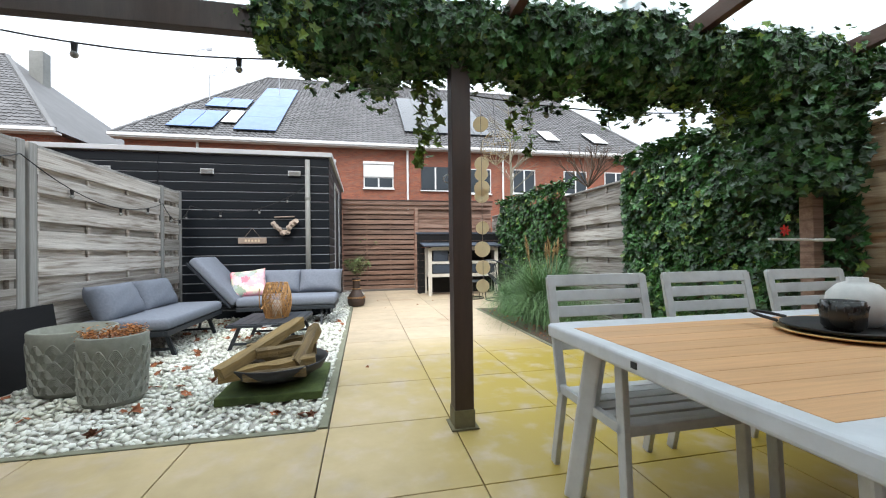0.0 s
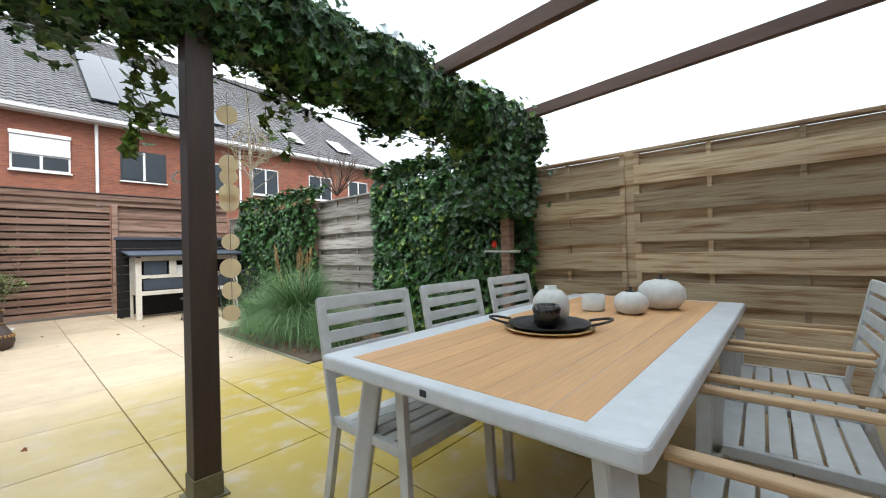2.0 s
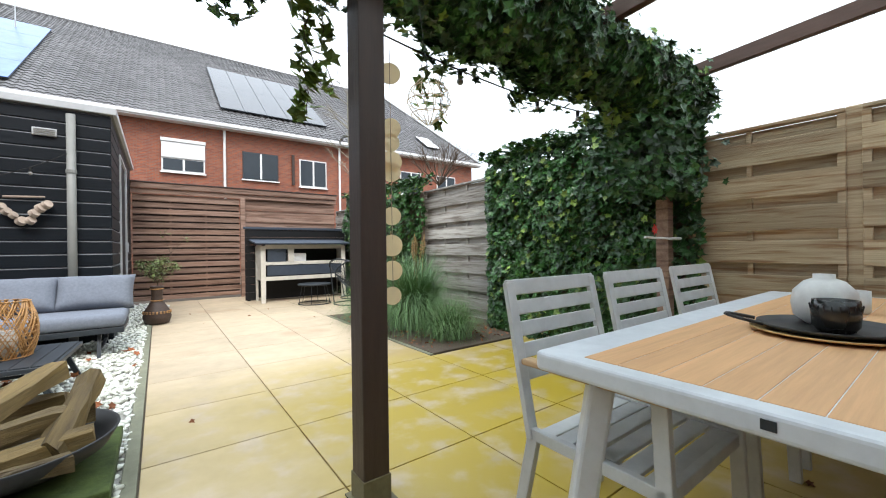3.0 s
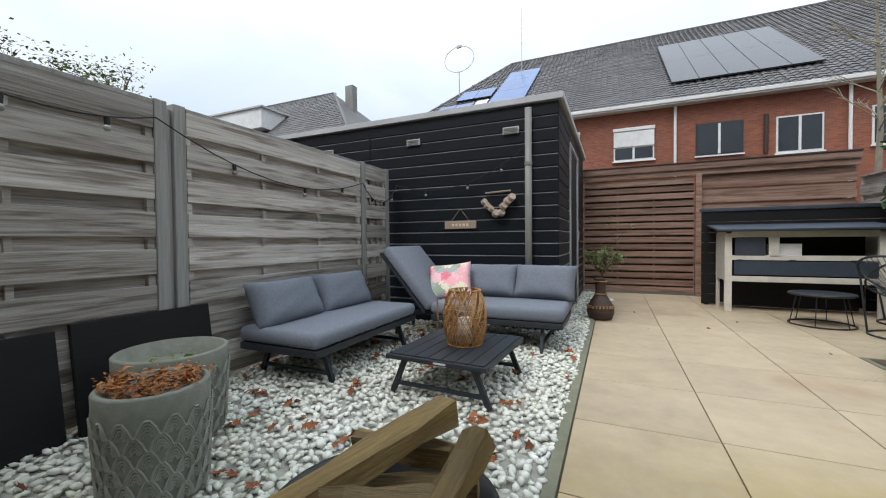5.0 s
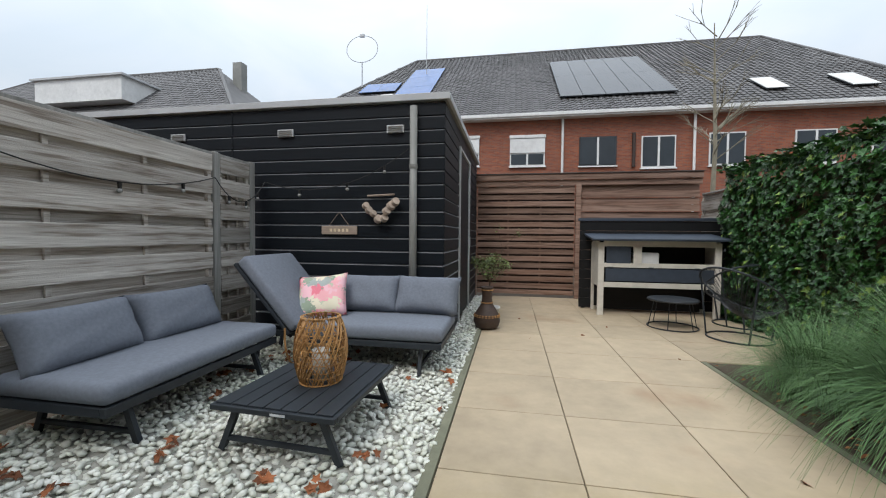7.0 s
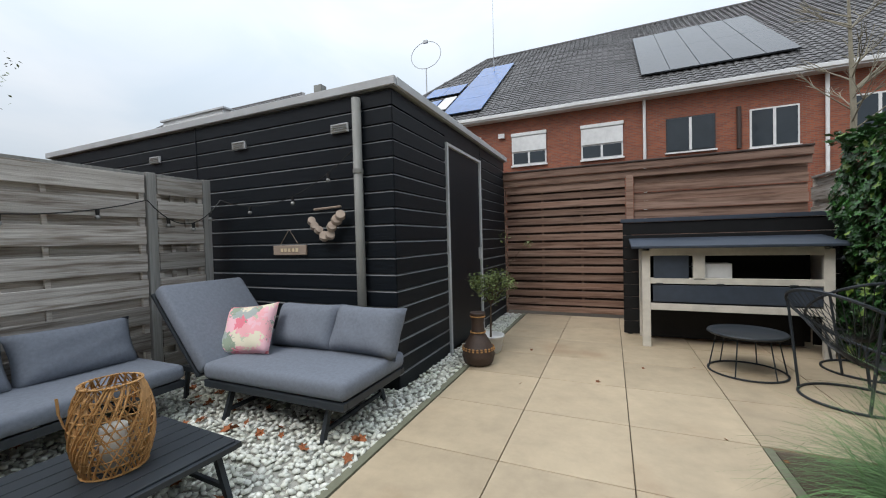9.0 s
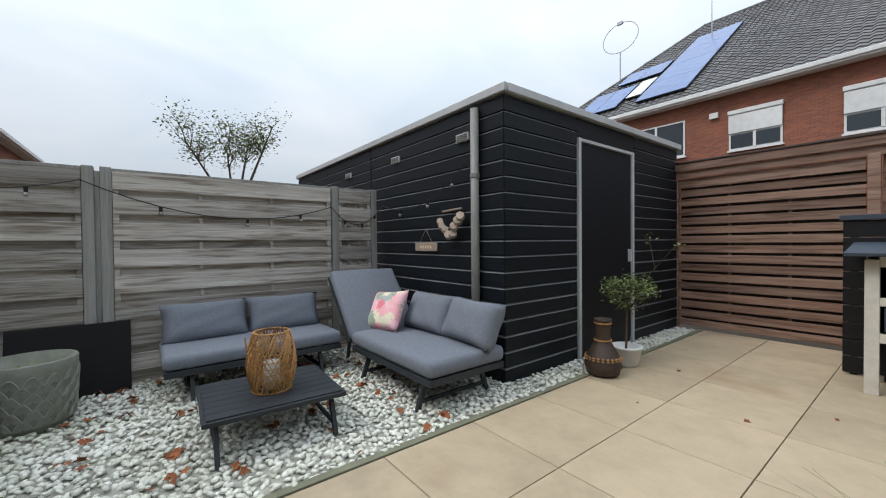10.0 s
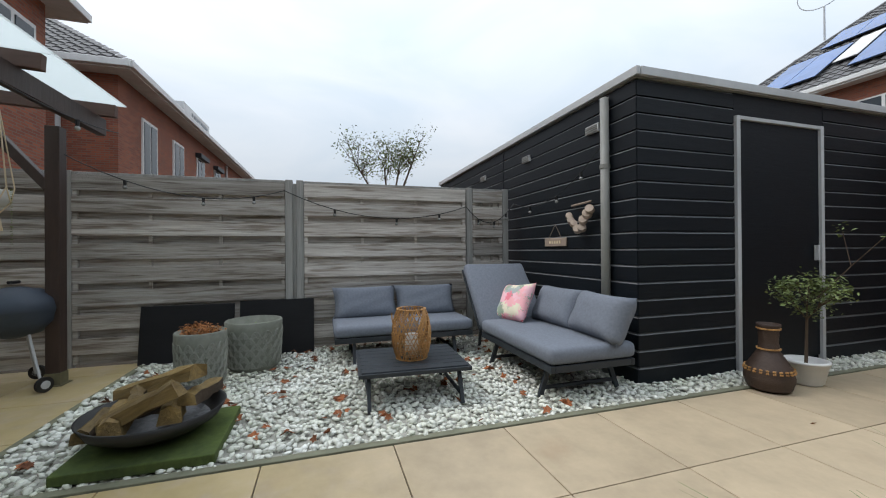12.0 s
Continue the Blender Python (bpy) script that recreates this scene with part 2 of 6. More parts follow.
M_FLOWER = mat("flower_print", (0.8, 0.8, 0.75), 0.9, scale=30, bump=0.05)
nt = M_FLOWER.node_tree
vo = nt.nodes.new("ShaderNodeTexVoronoi")
vo.inputs["Scale"].default_value = 11
vo.inputs["Randomness"].default_value = 1
tcf = nt.nodes.new("ShaderNodeTexCoord")
nzf = nt.nodes.new("ShaderNodeTexNoise")
nzf.inputs["Scale"].default_value = 14
mixn = nt.nodes.new("ShaderNodeMix")
mixn.data_type = "VECTOR"
mixn.inputs[0].default_value = 0.12
nt.links.new(tcf.outputs["Object"], mixn.inputs[4])
nt.links.new(nzf.outputs["Color"], mixn.inputs[5])
nt.links.new(mixn.outputs[1], vo.inputs["Vector"])
crf = nt.nodes.new("ShaderNodeValToRGB")
crf.color_ramp.interpolation = "CONSTANT"
stops = ((0.0, (0.80, 0.22, 0.28)), (0.18, (0.55, 0.56, 0.42)), (0.32, (0.85, 0.42, 0.45)), (0.46, (0.30, 0.36, 0.27)), (0.56, (0.75, 0.68, 0.52)), (0.68, (0.38, 0.42, 0.40)), (0.80, (0.85, 0.50, 0.55)))
for k, (p, c) in enumerate(stops):
    e = crf.color_ramp.elements[k] if k < 2 else crf.color_ramp.elements.new(p)
    e.position, e.color = p, (*c, 1)
nt.links.new(vo.outputs["Color"], crf.inputs[0])
nt.links.new(crf.outputs[0], nt.nodes["Principled BSDF"].inputs["Base Color"])



M_MUM = mat("dried_flower_heads", (0.42, 0.17, 0.05), 0.9, scale=30, bump=0.2, rnd=0.45, island=True)
for m in (M_BLACK, M_DARK):
    m.node_tree.nodes["Principled BSDF"].inputs["Specular IOR Level"].default_value = 0.25


def extend_materials():
    # brickwork laid in courses
    nt = M_BRICK.node_tree
    N, L = nt.nodes.new, nt.links.new
    tc = N("ShaderNodeTexCoord")
    sep = N("ShaderNodeSeparateXYZ")
    add = N("ShaderNodeMath")
    comb = N("ShaderNodeCombineXYZ")
    L(tc.outputs["Object"], sep.inputs[0])
    L(sep.outputs["X"], add.inputs[0])
    L(sep.outputs["Y"], add.inputs[1])
    L(add.outputs[0], comb.inputs["X"])
    L(sep.outputs["Z"], comb.inputs["Y"])
    br = N("ShaderNodeTexBrick")
    br.inputs["Scale"].default_value = 1.0
    br.inputs["Brick Width"].default_value, br.inputs["Row Height"].default_value = 0.22, 0.065
    br.inputs["Mortar Size"].default_value = 0.008
    br.inputs["Color1"].default_value, br.inputs["Color2"].default_value = (0.42, 0.125, 0.06, 1), (0.27, 0.075, 0.045, 1)
    br.inputs["Mortar"].default_value = (0.24, 0.17, 0.13, 1)
    L(comb.outputs[0], br.inputs["Vector"])
    nz = N("ShaderNodeTexNoise")
    nz.inputs["Scale"].default_value = 0.7
    L(tc.outputs["Object"], nz.inputs["Vector"])
    mx = N("ShaderNodeMix")
    mx.data_type, mx.blend_type = "RGBA", "MULTIPLY"
    mx.inputs[0].default_value = 0.5
    L(br.outputs["Color"], mx.inputs[6])
    L(nz.outputs["Fac"], mx.inputs[7])
    L(mx.outputs[2], nt.nodes["Principled BSDF"].inputs["Base Color"])
    # green algae and rusty leaf stains on the paving by the pergola
    nt = M_TILE.node_tree
    N, L = nt.nodes.new, nt.links.new
    bsdf = nt.nodes["Principled BSDF"]
    base = bsdf.inputs["Base Color"].links[0].from_socket
    geo = N("ShaderNodeNewGeometry")
    sep = N("ShaderNodeSeparateXYZ")
    L(geo.outputs["Position"], sep.inputs[0])

    def rng_map(sock, a, b, lo=0.0, hi=1.0):
        m = N("ShaderNodeMapRange")
        m.interpolation_type = "SMOOTHSTEP"
        for k, v in (("From Min", a), ("From Max", b), ("To Min", lo), ("To Max", hi)):
            m.inputs[k].default_value = v
        L(sock, m.inputs[0])
        return m.outputs[0]

    def mul(a, b):
        m = N("ShaderNodeMath")
        m.operation = "MULTIPLY"
        L(a, m.inputs[0])
        L(b, m.inputs[1])
        return m.outputs[0]

    def blotch(scale, a, b):
        n = N("ShaderNodeTexNoise")
        n.inputs["Scale"].default_value = scale
        n.inputs["Detail"].default_value = 5
        L(geo.outputs["Position"], n.inputs["Vector"])
        return rng_map(n.outputs["Fac"], a, b)
    near = mul(rng_map(sep.outputs["Y"], 2.6, 1.0), rng_map(sep.outputs["X"], 0.1, 1.4, 0.35, 1.0))
    front = mul(near, rng_map(sep.outputs["Y"], -2.2, -0.4, 0.15, 1.0))
    algae = mul(front, blotch(1.1, 0.22, 0.46))
    speck = blotch(5.0, 0.22, 0.55)
    mx = N("ShaderNodeMix")
    mx.data_type = "RGBA"
    L(mul(algae, speck), mx.inputs[0])
    L(base, mx.inputs[6])
    mx.inputs[7].default_value = (0.40, 0.285, 0.02, 1)
    far = mul(blotch(0.9, 0.56, 0.72), rng_map(sep.outputs["Y"], 1.0, 2.5))
    mx2 = N("ShaderNodeMix")
    mx2.data_type = "RGBA"
    sc = N("ShaderNodeMath")
    sc.operation = "MULTIPLY"
    sc.inputs[1].default_value = 0.6
    L(far, sc.inputs[0])
    L(sc.outputs[0], mx2.inputs[0])
    L(mx.outputs[2], mx2.inputs[6])
    mx2.inputs[7].default_value = (0.34, 0.21, 0.12, 1)
    L(mx2.outputs[2], bsdf.inputs["Base Color"])
    # long damp stains along the fence boards
    for m, tint in ((M_GREY, (0.36, 0.30, 0.25)), (M_TAN, (0.50, 0.30, 0.17)), (M_BROWN, (0.45, 0.40, 0.36))):
        nt = m.node_tree
        N, L = nt.nodes.new, nt.links.new
        bsdf = nt.nodes["Principled BSDF"]
        base = bsdf.inputs["Base Color"].links[0].from_socket
        geo, mp, nz, mr, mx = N("ShaderNodeNewGeometry"), N("ShaderNodeMapping"), N("ShaderNodeTexNoise"), N("ShaderNodeMapRange"), N("ShaderNodeMix")
        mp.inputs["Scale"].default_value = (1.3, 1.3, 20)
        nz.inputs["Scale"].default_value = 1.6
        nz.inputs["Detail"].default_value = 6
        mr.inputs["From Min"].default_value, mr.inputs["From Max"].default_value = 0.50, 0.66
        mr.inputs["To Max"].default_value = 0.8
        mx.data_type, mx.blend_type = "RGBA", "MULTIPLY"
        L(geo.outputs["Position"], mp.inputs[0])
        L(mp.outputs[0], nz.inputs["Vector"])
        L(nz.outputs["Fac"], mr.inputs[0])
        L(mr.outputs[0], mx.inputs[0])
        L(base, mx.inputs[6])
        mx.inputs[7].default_value = (*tint, 1)
        L(mx.outputs[2], bsdf.inputs["Base Color"])
    # milky sheets and thin shells let light through
    for m, share_t, col in ((M_CANVAS, 0.35, (0.82, 0.86, 0.86)),):
        nt = m.node_tree
        N, L = nt.nodes.new, nt.links.new
        tr, tp, mx, m2 = N("ShaderNodeBsdfTranslucent"), N("ShaderNodeBsdfTransparent"), N("ShaderNodeMixShader"), N("ShaderNodeMixShader")
        tr.inputs["Color"].default_value = (*col, 1)
        tp.inputs["Color"].default_value = (*col, 1)
        mx.inputs[0].default_value = share_t
        m2.inputs[0].default_value = 0.08
        L(tr.outputs[0], mx.inputs[1])
        L(tp.outputs[0], mx.inputs[2])
        L(mx.outputs[0], m2.inputs[1])
        L(nt.nodes["Principled BSDF"].outputs[0], m2.inputs[2])
        out = nt.nodes["Material Output"]
        L(m2.outputs[0], out.inputs["Surface"])


extend_materials()
# structure
T = 0.75
ground = structure(boxpart("ground", (900, 900, 0.1), (0, 0, -0.13), M_GROUND, bevel=0))


def tiles():
    floor = structure(new("paving"), "cream ceramic paving tiles with green algae stains, laid in open joints")
    meshes = {}
    boxpart("joint_bed", (4.3, 8.5, 0.03), (1.75, 4.22, -0.03), M_GROUT, floor, bevel=0)
    boxpart("joint_bed", (6.6, 4.7, 0.03), (0.65, -2.4, -0.03), M_GROUT, floor, bevel=0)
    g = 0.007

    def lay(x0, x1, y0, y1):
        w, d = round(x1 - x0 - g, 3), round(y1 - y0 - g, 3)
        if w < 0.03 or d < 0.03:
            return
        if (w, d) not in meshes:
            bm = bmesh.new()
            box_bm(bm, (w, d, 0.03), (0, 0, -0.015), bevel=0.0025)
            me = bpy.data.meshes.new("paving_tile")
            bm.to_mesh(me)
            bm.free()
            me.materials.append(M_TILE)
            meshes[(w, d)] = me
        share("paving_tile", meshes[(w, d)], ((x0 + x1) / 2, (y0 + y1) / 2, 0), floor)

    for i in range(0, 6):
        for j in range(0, 12):
            x0, x1, y0, y1 = i * T, min((i + 1) * T, 3.9), j * T, min((j + 1) * T, 8.38)
            if i >= 3 and 2 <= j < 6:
                continue
            lay(x0, x1, y0, y1)
    for i in range(-4, 6):
        for j in range(-6, 0):
            x0, x1 = max(i * T, -2.62), min((i + 1) * T, 3.9)
            if i < 0:
                x0, x1 = max(i * T, -2.62) , (i + 1) * T
            lay(x0, x1, j * T, (j + 1) * T)


def slat_mesh(name, length, h, t, material, sag=0.0, lean=-6):
    """A fence slat along y, bent a little as it is woven round its battens."""
    bm = bmesh.new()
    box_bm(bm, (t, length, h), (0, 0, 0), Matrix.Rotation(radians(lean), 4, "Y"), bevel=0.003)
    if sag:
        bmesh.ops.subdivide_edges(bm, edges=[e for e in bm.edges if abs(e.verts[0].co.y - e.verts[1].co.y) > length * 0.8], cuts=11, use_grid_fill=True)
        for v in bm.verts:
            v.co.x += sag * math.sin((v.co.y / length + 0.5) * 3 * math.pi)
    me = bpy.data.meshes.new(name)
    bm.to_mesh(me)
    bm.free()
    me.materials.append(material)
    return me


def woven_fence(name, x, y0, y1, z0, z1, n, material, postmat, label, side=1):
    """A panel of wide slats woven round upright battens, in the plane x, between two posts."""
    f = structure(new(name), label)
    length = y1 - y0
    h = (z1 - z0) / n
    a = slat_mesh("slat", length, h * 1.34, 0.012, material, 0, 1.0 * side)
    b = slat_mesh("slat", length, h * 1.22, 0.012, material, 0, 0)
    for k in range(n):
        share("slat", a if k % 2 else b, (x + (0.034 if k % 2 else -0.024) * side, (y0 + y1) / 2, min(z0 + h * (k + 0.5) + 0.004 * math.sin(7.3 * k + 5 * y0), z1 - h * 0.64)), f)
    for k in (1, 2):
        boxpart("batten", (0.024, 0.035, z1 - z0), (x, y0 + length * k / 3, (z0 + z1) / 2), material, f)
    for k in (0, 1):
        boxpart("panel_frame", (0.045, 0.045, z1 - z0), (x, y0 + 0.02 if k == 0 else y1 - 0.02, (z0 + z1) / 2), material, f)
    boxpart("cap_rail", (0.075, length, 0.028), (x, (y0 + y1) / 2, z1 + 0.016), postmat, f)
    return f


def fence_post(x, y, z1, material, label):
    p = structure(new("fence_post"), label)
    boxpart("post_shaft", (0.085, 0.085, z1 + 0.1), (x, y, z1 / 2 - 0.05), material, p, bevel=0.008)


def fences():
    X = -2.65
    for y0, y1 in ((-4.2, -2.85), (-2.76, -0.76), (-0.67, 1.40), (1.62, 3.72)):
        woven_fence("fence_panel", X, y0, y1, 0.03, 2.03, 16, M_GREY, M_POSTG, "weathered grey woven slat fence panel between grey posts")
    for y in (-2.805, -0.715, 1.447, 1.573, 3.78, 4.33):
        fence_post(X, y, 2.07, M_POSTG, "weathered grey square fence post")
    woven_fence("fence_panel", X, 3.83, 4.28, 0.03, 2.03, 16, M_GREY, M_POSTG, "narrow weathered grey woven fence panel beside the black shed")
    boxpart("filler_strip", (0.02, 0.038, 2.02), (X, 1.51, 1.02), M_POSTG, structure(new("fence_filler"), "narrow weathered grey strip between twin fence posts"))
    XR = 3.93
    for y0, y1, m in ((-4.2, -2.95, M_TAN), (-2.95, -1.21, M_TAN), (-1.21, 0.50, M_TAN), (0.5, 2.3, M_GREY), (2.3, 4.1, M_GREY), (4.1, 5.9, M_GREY), (5.9, 8.35, M_GREY)):
        woven_fence("fence_panel", XR, y0 + 0.04, y1 - 0.04, 0.03, 1.97 if m is M_TAN else 2.05, 15, m, M_POSTG if m is M_GREY else M_TAN, "woven slat fence panel of weathered wood", -1)
    for y in (-2.95, -1.21, 0.50, 2.3, 4.1, 5.9):
        fence_post(XR + 0.04, y, 2.01 if y < 1 else 2.09, M_TAN if y < 1 else M_POSTG, "square fence post of weathered wood")


def slat_run(f, x0, x1, y, z0, z1, n, fill=0.72, thick=0.02):
    h = (z1 - z0) / n
    bm = bmesh.new()
    box_bm(bm, (x1 - x0, thick, h * fill), (0, 0, 0), bevel=0.003)
    me = bpy.data.meshes.new("slat")
    bm.to_mesh(me)
    bm.free()
    me.materials.append(M_BROWN)
    for k in range(n):
        share("slat", me, ((x0 + x1) / 2, y + (0.014 if k % 2 else -0.016), z0 + h * (k + 0.5)), f)


def back_gate():
    YB = 8.40
    g = structure(new("gate"), "closed brown wooden garden gate of horizontal slats")
    boxpart("gate_frame", (0.11, 0.07, 2.27), (-0.40, YB, 1.135), M_BROWN, g)
    boxpart("gate_frame", (1.95, 0.05, 0.09), (0.64, YB, 0.10), M_BROWN, g)
    boxpart("gate_frame", (1.95, 0.05, 0.14), (0.64, YB, 2.20), M_BROWN, g)
    slat_run(g, -0.34, 1.62, YB, 0.16, 2.12, 14, 0.74)
    for x in (0.3, 0.95):
        boxpart("gate_batten", (0.04, 0.02, 2.04), (x, YB + 0.035, 1.13), M_BROWN, g)
    boxpart("gate_backing", (1.95, 0.012, 2.1), (0.64, YB + 0.055, 1.12), M_DBROWN, g)
    boxpart("gate_handle", (0.03, 0.05, 0.14), (-0.39, YB - 0.05, 1.1), M_TRIM, g)
    p = structure(new("gate_post"), "brown stained square gate post")
    boxpart("post_shaft", (0.10, 0.10, 2.30), (1.68, YB - 0.02, 1.15), M_BROWN, p)
    w = structure(new("back_fence"), "brown stained back fence of overlapping boards with a roof ledge")
    slat_run(w, 1.74, 3.9, YB + 0.02, 0.1, 2.30, 16, 0.96, 0.022)
    for k, z in enumerate((2.33, 2.44)):
        boxpart("fascia_board", (4.4, 0.03, 0.11), (1.72, YB - 0.05 - 0.04 * k, z), M_BROWN, w)
    boxpart("ledge_top", (4.42, 0.34, 0.025), (1.72, YB + 0.05, 2.51), M_DBROWN, w)


def board_bm(bm, length, h):
    """A shiplap board facing -y, its upper edge cut back in a slope painted with sky glint."""
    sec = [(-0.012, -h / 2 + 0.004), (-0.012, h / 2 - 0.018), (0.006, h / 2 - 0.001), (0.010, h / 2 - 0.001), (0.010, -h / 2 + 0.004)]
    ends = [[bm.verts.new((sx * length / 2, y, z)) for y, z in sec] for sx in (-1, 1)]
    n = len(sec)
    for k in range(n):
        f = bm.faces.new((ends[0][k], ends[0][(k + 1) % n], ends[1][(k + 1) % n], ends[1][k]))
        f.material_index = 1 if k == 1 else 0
    bm.faces.new(ends[0][::-1])
    bm.faces.new(ends[1])
    bmesh.ops.recalc_face_normals(bm, faces=list(bm.faces))


def shed():
    s = tagged(new("garden_shed"), "black painted timber shed of horizontal boards with a pale roof edge", "shed")
    x0, x1, y0, y1, h = -6.3, -0.37, 4.50, 8.36, 2.72
    n = 18
    bh = h / n
    boxpart("core_wall", (x1 - x0 - 0.06, y1 - y0 - 0.06, h - 0.02), ((x0 + x1) / 2, (y0 + y1) / 2, h / 2), M_BLACK, s, bevel=0)
    bm = bmesh.new()
    for sx in (1,):
        board_bm(bm, x1 - x0, bh)
    mf = bpy.data.meshes.new("board")
    bm.to_mesh(mf)
    bm.free()
    mf.materials.append(M_BLACK)
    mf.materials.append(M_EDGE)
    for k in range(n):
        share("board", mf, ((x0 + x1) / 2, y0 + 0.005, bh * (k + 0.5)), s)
    for nm, a, b in (("front", y0, 5.67), ("back", 6.98, y1)):
        bm = bmesh.new()
        board_bm(bm, b - a, bh)
        bmesh.ops.rotate(bm, verts=list(bm.verts), cent=(0, 0, 0), matrix=Matrix.Rotation(radians(90), 3, "Z"))
        ms = bpy.data.meshes.new("board")
        bm.to_mesh(ms)
        bm.free()
        ms.materials.append(M_BLACK)
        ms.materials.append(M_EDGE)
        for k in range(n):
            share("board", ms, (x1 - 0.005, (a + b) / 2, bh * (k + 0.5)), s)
    boxpart("lintel_board", (0.03, 1.31, h - 2.50), (x1 - 0.01, 6.325, (h + 2.50) / 2), M_BLACK, s)
    door = boxpart("door", (0.04, 1.19, 2.40), (x1 - 0.02, 6.325, 1.26), M_BLACK, s, label="closed black boarded shed door")
    boxpart("door_handle", (0.04, 0.03, 0.16), (x1 + 0.03, 6.83, 1.15), M_TRIM, door)
    for y in (5.71, 6.94):
        boxpart("door_jamb", (0.045, 0.05, 2.50), (x1 + 0.005, y, 1.25), M_TRIM, s)
    boxpart("door_head", (0.045, 1.18, 0.035), (x1 + 0.004, 6.325, 2.48), M_TRIM, s)
    boxpart("seam_strip", (0.02, 0.012, h), (-3.0, y0 - 0.008, h / 2), M_BLACK, s)
    boxpart("roof", (x1 - x0 + 0.06, y1 - y0 + 0.06, 0.03), ((x0 + x1) / 2, (y0 + y1) / 2, h + 0.015), M_PIPE, s)
    boxpart("roof_trim", (x1 - x0 + 0.1, 0.04, 0.075), ((x0 + x1) / 2 + 0.01, y0 - 0.03, h + 0.045), M_TRIM, s)
    boxpart("roof_trim", (0.04, y1 - y0 + 0.02, 0.075), (x1 + 0.045, (y0 + y1) / 2 + 0.01, h + 0.045), M_TRIM, s)
    for x in (-0.93, -2.28, -3.75, -5.4):
        v = boxpart("vent_grille", (0.20, 0.025, 0.085), (x, y0 - 0.018, 2.43), M_TRIM, s, label="pale grey louvred vent")
        for k in range(4):
            boxpart("louvre", (0.17, 0.012, 0.006), (x, y0 - 0.034, 2.395 + 0.02 * k), M_PIPE, v, bevel=0)
    bm = bmesh.new()
    cyl_bm(bm, (-0.71, y0 - 0.055, 0.02), (-0.71, y0 - 0.055, 2.66), 0.042, seg=16)
    pipe = part("downpipe", bm, M_PIPE, s, "grey plastic downpipe", True)
    bm = bmesh.new()
    cyl_bm(bm, (-0.71, y0 - 0.055, 1.98), (-0.71, y0 - 0.055, 2.02), 0.049, seg=16)
    part("pipe_bracket", bm, M_PIPE, pipe)


def pergola():
    p = structure(new("pergola"), "dark stained timber pergola with pale roof sheets")
    bt = 2.35
    for x, y, w, m in ((0.805, -0.14, 0.118, M_DBROWN), (3.58, -0.125, 0.10, M_BROWN), (-2.05, -0.50, 0.11, M_DBROWN)):
        post = boxpart("post", (w, w, 2.28), (x, y, 1.22), m, p, bevel=0.006)
        boxpart("post_shoe", (w + 0.01, w + 0.01, 0.11), (x, y, 0.06), M_SHOE, p)
        boxpart("shoe_plate", (w + 0.05, w + 0.05, 0.008), (x, y, 0.006), M_SHOE, p, bevel=0)
    bm = bmesh.new()
    beam_bm(bm, (-2.05, -0.54, 1.80), (-2.05, -1.10, 2.48), 0.08, 0.08, 0.005)
    part("brace", bm, M_DBROWN, p)
    boxpart("front_beam", (6.05, 0.07, 0.15), (1.03, -0.125, bt + 0.02), M_DBROWN, p)
    for x in (-1.92, -0.95, -0.1, 1.12, 2.40, 3.75):
        bm = bmesh.new()
        beam_bm(bm, (x, 0.02, 2.507), (x, -4.3, 2.74), 0.06, 0.11, 0.005)
        part("rafter", bm, M_RAFTER, p)
    for a, b in ((-1.97, -0.95), (-0.95, -0.1), (-0.1, 1.12), (1.12, 2.4), (2.4, 3.8)):
        bm = bmesh.new()
        beam_bm(bm, ((a + b) / 2, 0.08, 2.575), ((a + b) / 2, -4.35, 2.815), b - a - 0.01, 0.012)
        part("roof_sheet", bm, M_CANVAS, p)


def house_wall():
    structure(boxpart("wall_house", (13, 0.3, 6.5), (0.6, -4.75, 3.25), M_BRICK))


def gable_windows(h, x, z, w, ht, y, shutter=0.0, dark=False):
    fm = M_ANTH if dark else M_WHITE
    wdw = boxpart("window", (w, 0.06, ht), (x, y - 0.02, z + ht / 2), fm, h, bevel=0)
    a = ht * (1 - shutter) - 0.14
    for s in (-1, 1):
        boxpart("pane", (w / 2 - 0.11, 0.03, a), (x + s * (w / 4 - 0.01), y - 0.055, z + 0.08 + a / 2), M_GLASSF, wdw, bevel=0)
    boxpart("mullion", (0.09, 0.05, ht - 0.1), (x, y - 0.06, z + ht / 2), M_WHITE, wdw, bevel=0)
    boxpart("window_sill", (w + 0.1, 0.12, 0.06), (x, y - 0.05, z - 0.03), M_WHITE, wdw, bevel=0)
    if shutter:
        boxpart("roller_shutter", (w, 0.09, ht * shutter - 0.1), (x, y - 0.06, z + ht - ht * shutter / 2 - 0.05), M_WHITE, wdw, bevel=0)
        boxpart("shutter_box", (w + 0.06, 0.14, 0.16), (x, y - 0.07, z + ht), M_WHITE, wdw, bevel=0.02)


